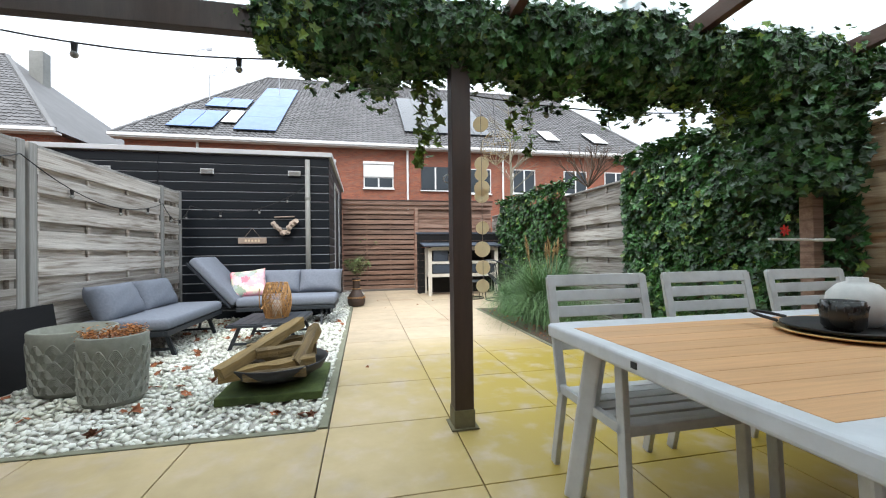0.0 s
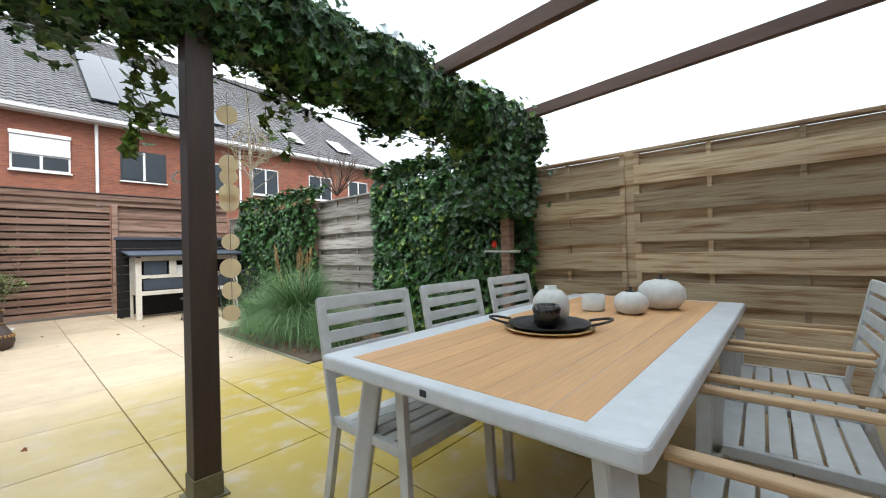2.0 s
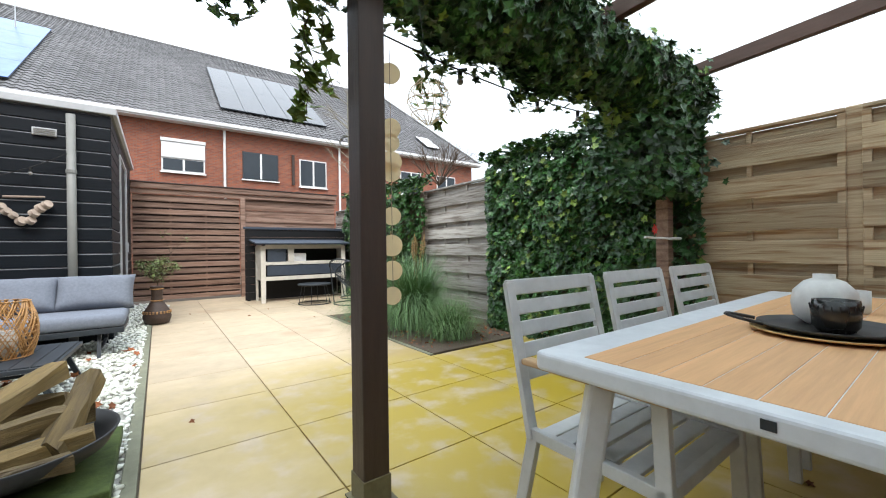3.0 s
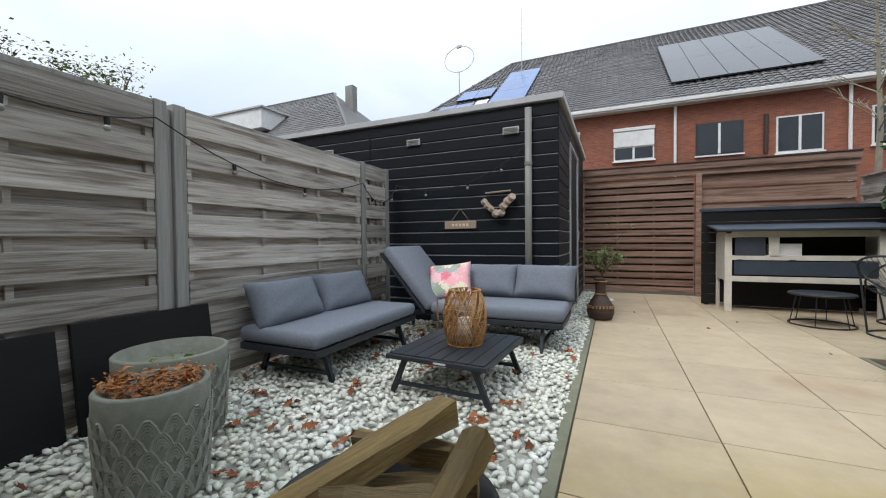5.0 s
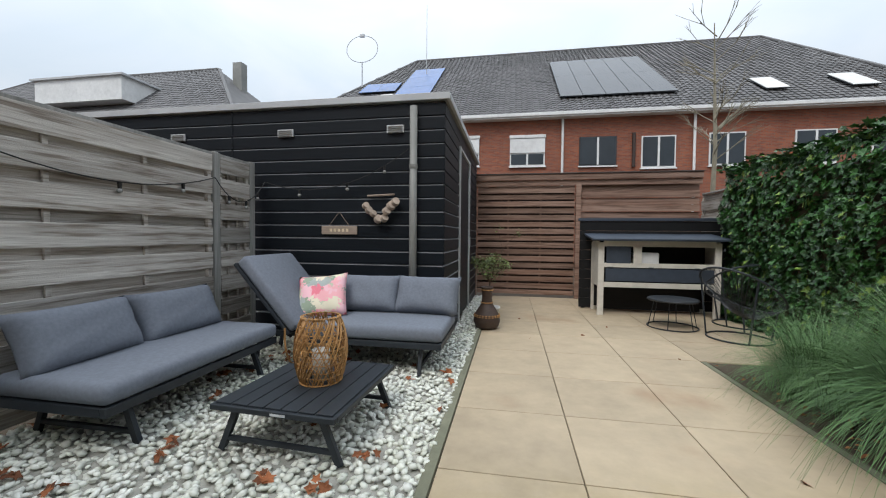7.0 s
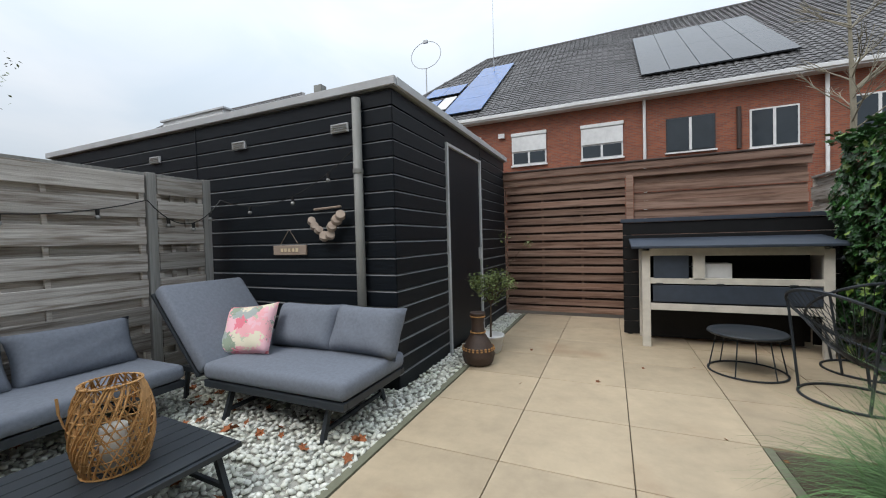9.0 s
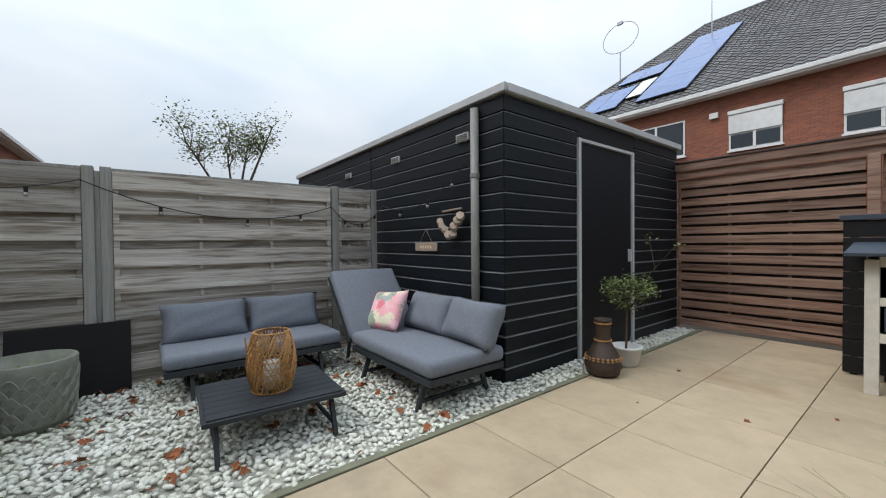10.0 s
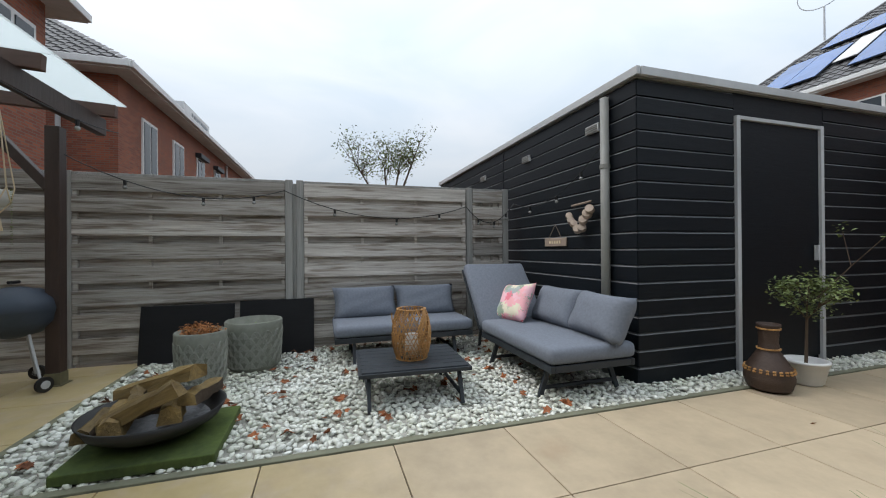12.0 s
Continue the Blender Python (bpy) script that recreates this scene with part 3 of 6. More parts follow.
def tile_rows(bm_v, bm_f, p0, along, up, x_lo, x_hi, n_rows, pitch, w=0.30, rng=None):
    """Curved roof tiles in rows up a slope; x_lo and x_hi give the ends of a row by its height share."""
    nrm = along.cross(up).normalized()
    for j in range(n_rows):
        u = j / n_rows
        k0, k1 = int(x_lo(u) / w), int(x_hi(u) / w)
        for k in range(k0, k1):
            o = len(bm_v)
            dz = rng.uniform(-0.006, 0.006)
            for q, hgt in ((0, 0.01), (0.35, 0.055), (0.7, 0.03), (1.0, 0.0)):
                a = p0 + along * ((k + q) * w) + nrm * (hgt + 0.045 + dz)
                bm_v.append(tuple(a + up * (pitch * j)))
                bm_v.append(tuple(a + up * (pitch * (j + 1) + 0.02) - nrm * 0.035))
            a = p0 + along * (k * w) + up * (pitch * j)
            bm_v.append(tuple(a - nrm * 0.01))
            bm_v.append(tuple(a + along * w - nrm * 0.01))
            for q in range(3):
                bm_f.append((o + 2 * q, o + 2 * q + 2, o + 2 * q + 3, o + 2 * q + 1))
            bm_f.append((o + 8, o + 9, o + 6, o + 4, o + 2, o))


def hip_house(name, x0, x1, y0, y1, ze, zr, label, tiled=True, inset=None):
    h = tagged(new(name), label, "house")
    boxpart("wall", (x1 - x0, y1 - y0, ze), ((x0 + x1) / 2, (y0 + y1) / 2, ze / 2), M_BRICK, h, bevel=0)
    o = 0.45
    r = (y1 - y0) / 2
    ra, rb = inset or (r, r)
    bm = bmesh.new()
    v = [bm.verts.new(c) for c in ((x0 - o, y0 - o, ze), (x1 + o, y0 - o, ze), (x1 + o, y1 + o, ze), (x0 - o, y1 + o, ze), (x0 + ra, (y0 + y1) / 2, zr), (x1 - rb, (y0 + y1) / 2, zr))]
    for f in ((0, 1, 5, 4), (1, 2, 5), (2, 3, 4, 5), (3, 0, 4), (3, 2, 1, 0)):
        bm.faces.new([v[k] for k in f])
    part("roof", bm, M_ROOF, h)
    if tiled:
        up = Vector((0, r + o, zr - ze))
        L = up.length
        up.normalize()
        W = x1 - x0 + 2 * o
        n = int(L / 0.34)
        vv, ff = [], []
        tile_rows(vv, ff, Vector((x0 - o, y0 - o, ze)), Vector((1, 0, 0)), up, lambda u: u * (ra + o), lambda u: W - u * (rb + o), n, L / n, rng=random.Random(1))
        me = bpy.data.meshes.new("roof_tiles")
        me.from_pydata(vv, [], ff)
        me.materials.append(M_ROOF)
        t = new("roof_tiles", me)
        t.parent = h
        tagged(t, kind="stuff")
    bm = bmesh.new()
    yr = (y0 + y1) / 2
    for p, q in (((x0 + ra, yr, zr), (x1 - rb, yr, zr)), ((x0 - o, y0 - o, ze), (x0 + ra, yr, zr)), ((x1 + o, y0 - o, ze), (x1 - rb, yr, zr))):
        beam_bm(bm, Vector(p) + Vector((0, 0, 0.06)), Vector(q) + Vector((0, 0, 0.06)), 0.22, 0.14, 0.04)
    part("ridge_tiles", bm, M_ROOF, h)
    boxpart("gutter", (x1 - x0 + 2 * o + 0.1, 0.14, 0.16), ((x0 + x1) / 2, y0 - o - 0.02, ze), M_WHITE, h, bevel=0.02)
    boxpart("soffit", (x1 - x0 + 2 * o, 0.5, 0.08), ((x0 + x1) / 2, y0 - 0.22, ze - 0.1), M_WHITE, h, bevel=0)
    return h


def panel_on_roof(name, x0, x1, s0, s1, cols, rows, m, label, ze=7.15, y0=19.55, k=0.70):
    """A field of panels lying on the roof slope, s counted in plan from the eave."""
    p = tagged(new(name), label, "solar panel")
    a = math.atan(k)
    c = math.cos(a)
    rot = Matrix.Rotation(a, 4, "X")
    ys = (s0 + s1) / 2
    L = (s1 - s0) / c
    base = Vector(((x0 + x1) / 2, y0 + ys, ze + ys * k)) + (rot @ Vector((0, 0, 0.17)))
    boxpart("panel_back", (x1 - x0, L, 0.04), base, M_ANTH, p, rot, 0)
    w, l = (x1 - x0) / cols, L / rows
    for i in range(cols):
        for j in range(rows):
            off = rot @ Vector((-(x1 - x0) / 2 + w * (i + 0.5), -L / 2 + l * (j + 0.5), 0.03))
            boxpart("solar_cell", (w - 0.03, l - 0.02, 0.03), base + off, m, p, rot, 0)


def houses():
    h = hip_house("terraced_house", -11.7, 18.8, 20, 43, 7.15, 15.52, "row of red brick houses with dark tiled hip roof", True, (4.2, 1.2))
    gable_windows(h, -5.6, 4.9, 2.3, 1.5, 20)
    for x, z, w, ht, s, d in ((-2.1, 4.8, 1.6, 1.45, 0.55, False), (1.08, 4.75, 1.7, 1.45, 0.55, False), (4.4, 4.7, 1.7, 1.4, 0, True), (7.1, 4.55, 1.5, 1.5, 0, False), (10.0, 4.6, 1.5, 1.5, 0, False), (13.5, 4.6, 1.6, 1.5, 0, False), (16.4, 4.6, 1.6, 1.5, 0, False)):
        gable_windows(h, x, z, w, ht, 20, s, d)
    for x in (-8.3, 2.75, 8.6):
        bm = bmesh.new()
        cyl_bm(bm, (x, 19.88, 0), (x, 19.88, 7.0), 0.06)
        part("downpipe", bm, M_WHITE, h)
    bm = bmesh.new()
    cyl_bm(bm, (6.0, 19.9, 4.6), (6.0, 19.9, 6.2), 0.08)
    part("flue_pipe", bm, M_DBROWN, h)
    boxpart("wall_lamp", (0.3, 0.1, 0.22), (-3.4, 19.93, 6.3), M_WHITE, h)
    panel_on_roof("solar_panels", 2.75, 8.35, 1.7, 8.4, 5, 2, M_PV, "field of dark solar panels on the tiled roof")
    panel_on_roof("blue_solar_panels", -6.7, -4.5, 0.8, 8.7, 1, 4, M_PVB, "column of blue solar panels on the tiled roof")
    panel_on_roof("blue_solar_panels", -10.0, -7.7, 0.9, 3.4, 2, 1, M_PVB, "blue solar panels low on the tiled roof")
    panel_on_roof("blue_solar_panels", -9.3, -6.9, 4.2, 5.8, 2, 1, M_PVB, "blue solar panels above the roof window")
    for x0, x1, s0, s1 in ((-7.6, -6.8, 1.7, 3.6), (12.0, 13.0, 1.4, 2.9), (15.4, 16.5, 1.3, 2.9)):
        panel_on_roof("roof_window", x0, x1, s0, s1, 1, 1, M_CERAM, "pale roof window in the tiled roof")
    a = thing("loop_antenna", (-8.8, 23, 10.35), "large thin metal loop antenna on a mast", "antenna")
    bm = bmesh.new()
    pts = [Vector((1.0 * math.cos(2 * math.pi * k / 32), 0, 2.3 + 0.8 * math.sin(2 * math.pi * k / 32))) for k in range(33)]
    for p, q in zip(pts, pts[1:]):
        cyl_bm(bm, p, q, 0.022, seg=6)
    part("loop", bm, M_TRIM, a)
    bm = bmesh.new()
    cyl_bm(bm, (0, 0, 0), (0, 0, 1.5), 0.035)
    part("mast", bm, M_TRIM, a)
    boxpart("junction_box", (0.3, 0.12, 0.16), (0, 0, 3.1), M_TRIM, a)
    a = thing("rod_antenna", (-5.65, 27, 12.4), "thin vertical rod antenna on the roof ridge", "antenna")
    bm = bmesh.new()
    cyl_bm(bm, (0, 0, 0), (0, 0, 4.9), 0.03, 0.012)
    part("rod", bm, M_TRIM, a)
    f = hip_house("far_house", -44, -13.9, 18.5, 31.5, 6.8, 13.0, "red brick house block with dark hip roof beyond the shed")
    boxpart("dormer", (6.5, 3.4, 1.4), (-26.0, 21.6, 10.0), M_WHITE, f)
    boxpart("dormer_roof", (6.9, 3.7, 0.12), (-26.0, 21.6, 10.76), M_TRIM, f)
    boxpart("chimney", (0.7, 0.6, 2.2), (-18.9, 25.2, 12.3), M_PIPE, f)


def side_row():
    """The neighbours' houses in the row behind the camera, to the side."""
    h = tagged(new("neighbour_house"), "red brick house with white gutters and a window above the fence", "house")
    boxpart("wall", (5.4, 6.0, 6.6), (-5.45, -6.9, 3.3), M_BRICK, h, bevel=0)
    boxpart("soffit", (6.1, 7.0, 0.1), (-5.63, -6.95, 6.65), M_WHITE, h, bevel=0)
    boxpart("gutter", (6.1, 0.14, 0.18), (-5.63, -3.38, 6.68), M_WHITE, h, bevel=0.02)
    boxpart("gutter", (0.14, 7.2, 0.18), (-8.66, -7.0, 6.68), M_WHITE, h, bevel=0.02)
    bm = bmesh.new()
    v = [bm.verts.new(c) for c in ((-8.66, -3.4, 6.7), (-2.5, -3.4, 6.7), (-2.5, -10.5, 6.7), (-8.66, -10.5, 6.7), (-5.9, -6.9, 9.2), (-2.5, -6.9, 9.2))]
    for f in ((1, 0, 4, 5), (0, 3, 4), (3, 2, 5, 4), (2, 1, 5)):
        bm.faces.new([v[k] for k in f])
    part("roof", bm, M_ROOF, h)
    w = boxpart("window", (1.3, 0.08, 1.3), (-7.15, -3.9, 5.3), M_WHITE, h)
    for s in (-1, 1):
        boxpart("pane", (0.5, 0.04, 1.1), (-7.15 + s * 0.31, -3.86, 5.3), M_GLASSF, w)
    r = tagged(new("row_house"), "receding row of red brick houses with tall white windows", "house")
    r.matrix_basis = pose(-11.25, -3.9, 0, 0, 0, 179)
    boxpart("wall", (28, 8, 6.5), (14, 4, 3.25), M_BRICK, r, bevel=0)
    boxpart("soffit", (29, 9, 0.12), (14, 4, 6.5), M_WHITE, r, bevel=0)
    boxpart("gutter", (29.1, 0.14, 0.2), (14, -0.55, 6.58), M_WHITE, r, bevel=0.02)
    boxpart("gutter", (0.14, 9.1, 0.2), (-0.55, 4, 6.58), M_WHITE, r, bevel=0.02)
    for k, x in enumerate((2.0, 4.6, 7.4, 10.2, 13.0, 16.0)):
        w = boxpart("window", (1.15, 0.08, 2.0), (x, -0.01, 4.65), M_WHITE, r)
        for s in (-1, 1):
            boxpart("pane", (0.42, 0.04, 1.8), (x + s * 0.26, -0.05, 4.65), M_GLASSF, w)
        if k in (2, 3):
            boxpart("shutter_box", (1.3, 0.25, 0.2), (x, -0.12, 5.7), M_ANTH, w)
    for x, y in ((-0.06, 1.4), (12.0, -0.06)):
        bm = bmesh.new()
        cyl_bm(bm, (x, y, 0), (x, y, 6.3), 0.06)
        part("downpipe", bm, M_TRIM, r)
    up = Vector((4.5, 0, 3.2))
    L = up.length
    up.normalize()
    bm = bmesh.new()
    v = [bm.verts.new(c) for c in ((-0.5, -0.5, 6.6), (28.5, -0.5, 6.6), (28.5, 8.5, 6.6), (-0.5, 8.5, 6.6), (4, 4, 9.8), (24, 4, 9.8))]
    for f in ((0, 1, 5, 4), (1, 2, 5), (2, 3, 4, 5), (3, 0, 4)):
        bm.faces.new([v[k] for k in f])
    part("roof", bm, M_ROOF, r)
    vv, ff = [], []
    tile_rows(vv, ff, Vector((-0.5, 8.5, 6.6)), Vector((0, -1, 0)), up, lambda u: u * 4.5, lambda u: 9 - u * 4.5, 15, L / 15, rng=random.Random(2))
    me = bpy.data.meshes.new("roof_tiles")
    me.from_pydata(vv, [], ff)
    me.materials.append(M_ROOF)
    t = new("roof_tiles", me)
    t.parent = r
    tagged(t, kind="stuff")
    boxpart("dormer", (4.0, 2.2, 1.6), (9.5, 1.8, 7.6), M_WHITE, r)
    d = boxpart("dormer_window", (2.4, 0.06, 1.1), (9.8, 0.68, 7.65), M_TRIM, r)
    for s in (-1, 1):
        boxpart("pane", (1.0, 0.04, 0.9), (9.8 + s * 0.58, 0.65, 7.65), M_GLASSF, d)


def gravel():
    """Pebbles: joined stones in two beds."""
    rng = random.Random(4)
    bm0 = bmesh.new()
    bmesh.ops.create_icosphere(bm0, subdivisions=1, radius=1)
    base = [v.co.copy() for v in bm0.verts]
    tri = [[v.index for v in f.verts] for f in bm0.faces]
    bm0.free()
    verts, faces = [], []
    step = 0.041

    def fill(x0, x1, y0, y1, keep):
        y = y0
        while y < y1:
            x = x0
            while x < x1:
                px, py = x + rng.uniform(-0.5, 0.5) * step, y + rng.uniform(-0.5, 0.5) * step
                if rng.random() < keep:
                    a, sx = rng.random() * 6.28, rng.uniform(0.019, 0.034)
                    sy, sz, z = sx * rng.uniform(0.55, 0.9), sx * rng.uniform(0.4, 0.62), rng.uniform(-0.016, 0.014)
                    c, s = math.cos(a), math.sin(a)
                    tx, ty = rng.uniform(-0.35, 0.35), rng.uniform(-0.35, 0.35)
                    o = len(verts)
                    for p in base:
                        u, w = p.x * sx, p.y * sy
                        verts.append((px + u * c - w * s, py + u * s + w * c, z + p.z * sz + u * tx + w * ty))
                    faces.extend([(o + f[0], o + f[1], o + f[2]) for f in tri])
                x += step
            y += step

    fill(-2.62, -0.07, 0.03, 4.5, 0.97)
    fill(-0.36, -0.07, 4.5, 8.3, 0.97)
    me = bpy.data.meshes.new("gravel")
    me.from_pydata(verts, [], faces)
    me.polygons.foreach_set("use_smooth", [True] * len(faces))
    me.materials.append(M_PEBBLE)
    tagged(new("gravel", me), "bed of rounded white pebbles with a few green and brown ones", "gravel", "", "stuff")


for build in (tiles, fences, back_gate, shed, pergola, house_wall, houses, side_row, gravel):
    build()
structure(boxpart("gravel_bed", (2.60, 4.5, 0.02), (-1.36, 2.26, -0.022), M_CONCBED, bevel=0))
structure(boxpart("gravel_bed", (0.30, 3.85, 0.02), (-0.20, 6.45, -0.022), M_CONCBED, bevel=0))
structure(boxpart("edging", (0.06, 8.35, 0.05), (-0.036, 4.18, -0.017), M_KERB))
structure(boxpart("edging", (2.6, 0.05, 0.05), (-1.37, 0.0, -0.017), M_KERB))

def cushion_bm(w, d, h, n=2.6, seg=14, puff=0.5):
    """A stuffed cushion: a rounded block, fullest in the middle, with pinched corners."""
    bm = bmesh.new()
    bmesh.ops.create_grid(bm, x_segments=seg, y_segments=seg, size=1)
    top = list(bm.verts)
    geo = bmesh.ops.duplicate(bm, geom=list(bm.verts) + list(bm.edges) + list(bm.faces))["geom"]
    low = [v for v in geo if isinstance(v, bmesh.types.BMVert)]
    for vs, s in ((top, 1), (low, -1)):
        for v in vs:
            x, y = v.co.x, v.co.y
            e = max(0.0, (1 - abs(x) ** 4) * (1 - abs(y) ** 4)) ** puff
            u = x * (1 - 0.055 * (1 - y * y)) * w / 2
            q = y * (1 - 0.075 * (1 - x * x)) * d / 2
            crease = 0.004 * math.sin(9 * x + 5 * y) * e
            v.co = Vector((u, q, s * (e * h / 2) + crease))
    bmesh.ops.reverse_faces(bm, faces=list({f for v in low for f in v.link_faces}))
    bmesh.ops.remove_doubles(bm, verts=list(bm.verts), dist=1e-4)
    for f in bm.faces:
        f.smooth = True
    return bm


def leg_frame(bm, x, y0, y1, top, splay=0.09, w=0.03):
    """Two splayed legs in the plane x joined by a foot rail."""
    for y, s in ((y0, -1), (y1, 1)):
        beam_bm(bm, (x, y - s * splay, top), (x, y, 0.0), w, w * 1.3)
    beam_bm(bm, (x, y0 + 0.02, 0.07), (x, y1 - 0.02, 0.07), w * 0.8, w * 0.9)


def sofa(name, at, rz, length, depth, zf, zs, label, recline=0.0):
    """A low lounge bed: slatted metal frame on splayed legs and a thick seat cushion. x runs along it."""
    s = thing(name, at, label, "sofa", rz)
    bm = bmesh.new()
    for y in (-depth / 2 + 0.02, depth / 2 - 0.02):
        box_bm(bm, (length, 0.04, 0.055), (0, y, zf - 0.03), bevel=0.005)
    for x in (-length / 2 + 0.02, length / 2 - 0.02):
        box_bm(bm, (0.04, depth - 0.08, 0.055), (x, 0, zf - 0.03), bevel=0.005)
    part("frame", bm, M_ANTH, s)
    for k in range(int(length / 0.16)):
        boxpart("slat", (0.09, depth - 0.08, 0.012), (-length / 2 + 0.1 + k * 0.16, 0, zf - 0.012), M_ANTH, s)
    for x in (-length / 2 + 0.2, length / 2 - 0.2):
        bm = bmesh.new()
        leg_frame(bm, x, -depth / 2 + 0.02, depth / 2 - 0.02, zf - 0.05)
        part("leg_frame", bm, M_ANTH, s)
    bm = bmesh.new()
    box_bm(bm, (length + 0.02, depth + 0.02, zs - zf + 0.015), (0, 0, (zs + zf) / 2 + 0.008), bevel=0.045)
    part("seat_cushion", bm, M_CUSH, s, "grey fabric seat cushion", True)
    if recline:
        a = radians(49)
        L = recline
        rot = Matrix.Rotation(a, 4, "Y")
        c = Vector((-length / 2 - L / 2 * math.cos(a) - 0.02, 0, zf + 0.06 + L / 2 * math.sin(a)))
        bm = bmesh.new()
        box_bm(bm, (L, depth, zs - zf), c, rot, 0.035)
        part("reclined_cushion", bm, M_CUSH, s, "grey fabric cushion tilted up", True)
        bm = bmesh.new()
        nrm = rot @ Vector((0, 0, -1))
        box_bm(bm, (L, depth, 0.03), c + nrm * ((zs - zf) / 2 + 0.018), rot, 0.004)
        beam_bm(bm, c + nrm * 0.1, (c.x - 0.05, 0, zf - 0.05), 0.03, 0.03)
        box_bm(bm, (0.6, 0.04, 0.04), (-length / 2 - 0.28, 0.2, zf - 0.03))
        box_bm(bm, (0.6, 0.04, 0.04), (-length / 2 - 0.28, -0.2, zf - 0.03))
        for y in (-0.2, 0.2):
            beam_bm(bm, (-length / 2 - 0.5, y, zf - 0.03), (-length / 2 - 0.55, y, 0), 0.03, 0.03)
        part("back_frame", bm, M_ANTH, s)
    return s


def pillow(at, rx, ry, rz, w, d, h, material, label, puff=0.5):
    bm = cushion_bm(w, d, h, puff=puff)
    ob = part("pillow", bm, material, None)
    ob.matrix_basis = pose(*at, rx, ry, rz)
    return tagged(ob, label, "pillow")


def lounge():
    sofa("lounge_sofa", (-2.13, 2.71, 0), 90, 1.52, 0.78, 0.295, 0.405, "low grey garden sofa on white pebbles by the weathered fence")
    sofa("lounge_bed", (-0.89, 3.91, 0), 0, 1.36, 0.80, 0.30, 0.42, "low grey garden lounger with raised back end beside the black shed", recline=0.85)
    for y, a in ((2.33, 3), (3.08, -2)):
        pillow((-2.40, y, 0.57), 0, 66, a, 0.42, 0.78, 0.25, M_CUSH, "grey fabric back cushion leaning on the weathered fence", 0.42)
    for x, a in ((-1.12, 2), (-0.49, -4)):
        pillow((x, 4.19, 0.61), 64, 0, a, 0.70, 0.43, 0.25, M_CUSH, "grey fabric back cushion standing on the lounger by the shed", 0.42)
    pillow((-1.50, 3.88, 0.62), 60, -6, 12, 0.50, 0.46, 0.15, M_FLOWER, "square pillow with pink and green flower print")


def coffee_table():
    t = thing("coffee_table", (-0.86, 2.54, 0), "low anthracite slatted coffee table on white pebbles", "table", -3)
    bm = bmesh.new()
    for y in (-0.42, 0.42):
        box_bm(bm, (0.76, 0.035, 0.03), (0, y, 0.273), bevel=0.003)
    for x in (-0.365, 0.365):
        box_bm(bm, (0.035, 0.81, 0.03), (x, 0, 0.273), bevel=0.003)
    part("top_frame", bm, M_ANTH, t)
    for k in range(7):
        boxpart("top_slat", (0.096, 0.83, 0.014), (-0.309 + 0.103 * k, 0, 0.291), M_ANTH, t, bevel=0.003)
    boxpart("name_plate", (0.09, 0.004, 0.012), (0.05, -0.44, 0.273), M_TRIM, t, bevel=0)
    for y in (-0.36, 0.36):
        bm = bmesh.new()
        for s in (-1, 1):
            beam_bm(bm, (s * 0.26, y, 0.26), (s * 0.37, y, 0.0), 0.028, 0.036)
        beam_bm(bm, (-0.33, y, 0.07), (0.33, y, 0.07), 0.02, 0.025)
        part("leg_frame", bm, M_ANTH, t)


def wicker_lantern():
    l = thing("wicker_lantern", (-0.82, 2.55, 0.299), "round woven tan rattan lantern on the coffee table", "lantern")
    prof = lambda z: 0.105 + 0.055 * math.sin(math.pi * min(1, (z / 0.42) * 0.92 + 0.06)) ** 0.8

    def strip(bm, pts, w):
        for p, q in zip(pts, pts[1:]):
            beam_bm(bm, p, q, w, 0.004)
    rng = random.Random(2)
    bm = bmesh.new()
    for k in range(36):
        for s in (-1, 1):
            a0 = 2 * math.pi * k / 36 + rng.uniform(-0.08, 0.08)
            tw = s * rng.uniform(1.0, 1.7)
            pts = []
            for j in range(9):
                z = 0.42 * j / 8
                a = a0 + tw * j / 8
                r = prof(z) + 0.004 * s
                pts.append((r * math.cos(a), r * math.sin(a), z))
            strip(bm, pts, 0.009)
    for j in range(1, 9):
        z = 0.046 * j + rng.uniform(-0.006, 0.006)
        r = prof(z) + 0.001
        strip(bm, [(r * math.cos(2 * math.pi * k / 20), r * math.sin(2 * math.pi * k / 20), z + 0.004 * math.sin(k)) for k in range(21)], 0.007)
    part("woven_body", bm, M_WICK, l)
    for z in (0.006, 0.414):
        bm = bmesh.new()
        r = prof(z) + 0.006
        strip(bm, [(r * math.cos(2 * math.pi * k / 24), r * math.sin(2 * math.pi * k / 24), z) for k in range(25)], 0.014)
        part("rim", bm, M_WICK, l)
    bm = bmesh.new()
    strip(bm, [(-0.165 - 0.015 * math.sin(math.pi * k / 10), 0.14 * math.cos(math.pi * k / 10), 0.36 - 0.26 * math.sin(math.pi * k / 10)) for k in range(11)], 0.012)
    part("handle", bm, M_WICK, l)
    bm = bmesh.new()
    lathe_bm(bm, ((0.055, 0.01), (0.055, 0.2), (0.05, 0.2), (0.05, 0.03)), 20)
    part("glass_cup", bm, M_CERAM, l)


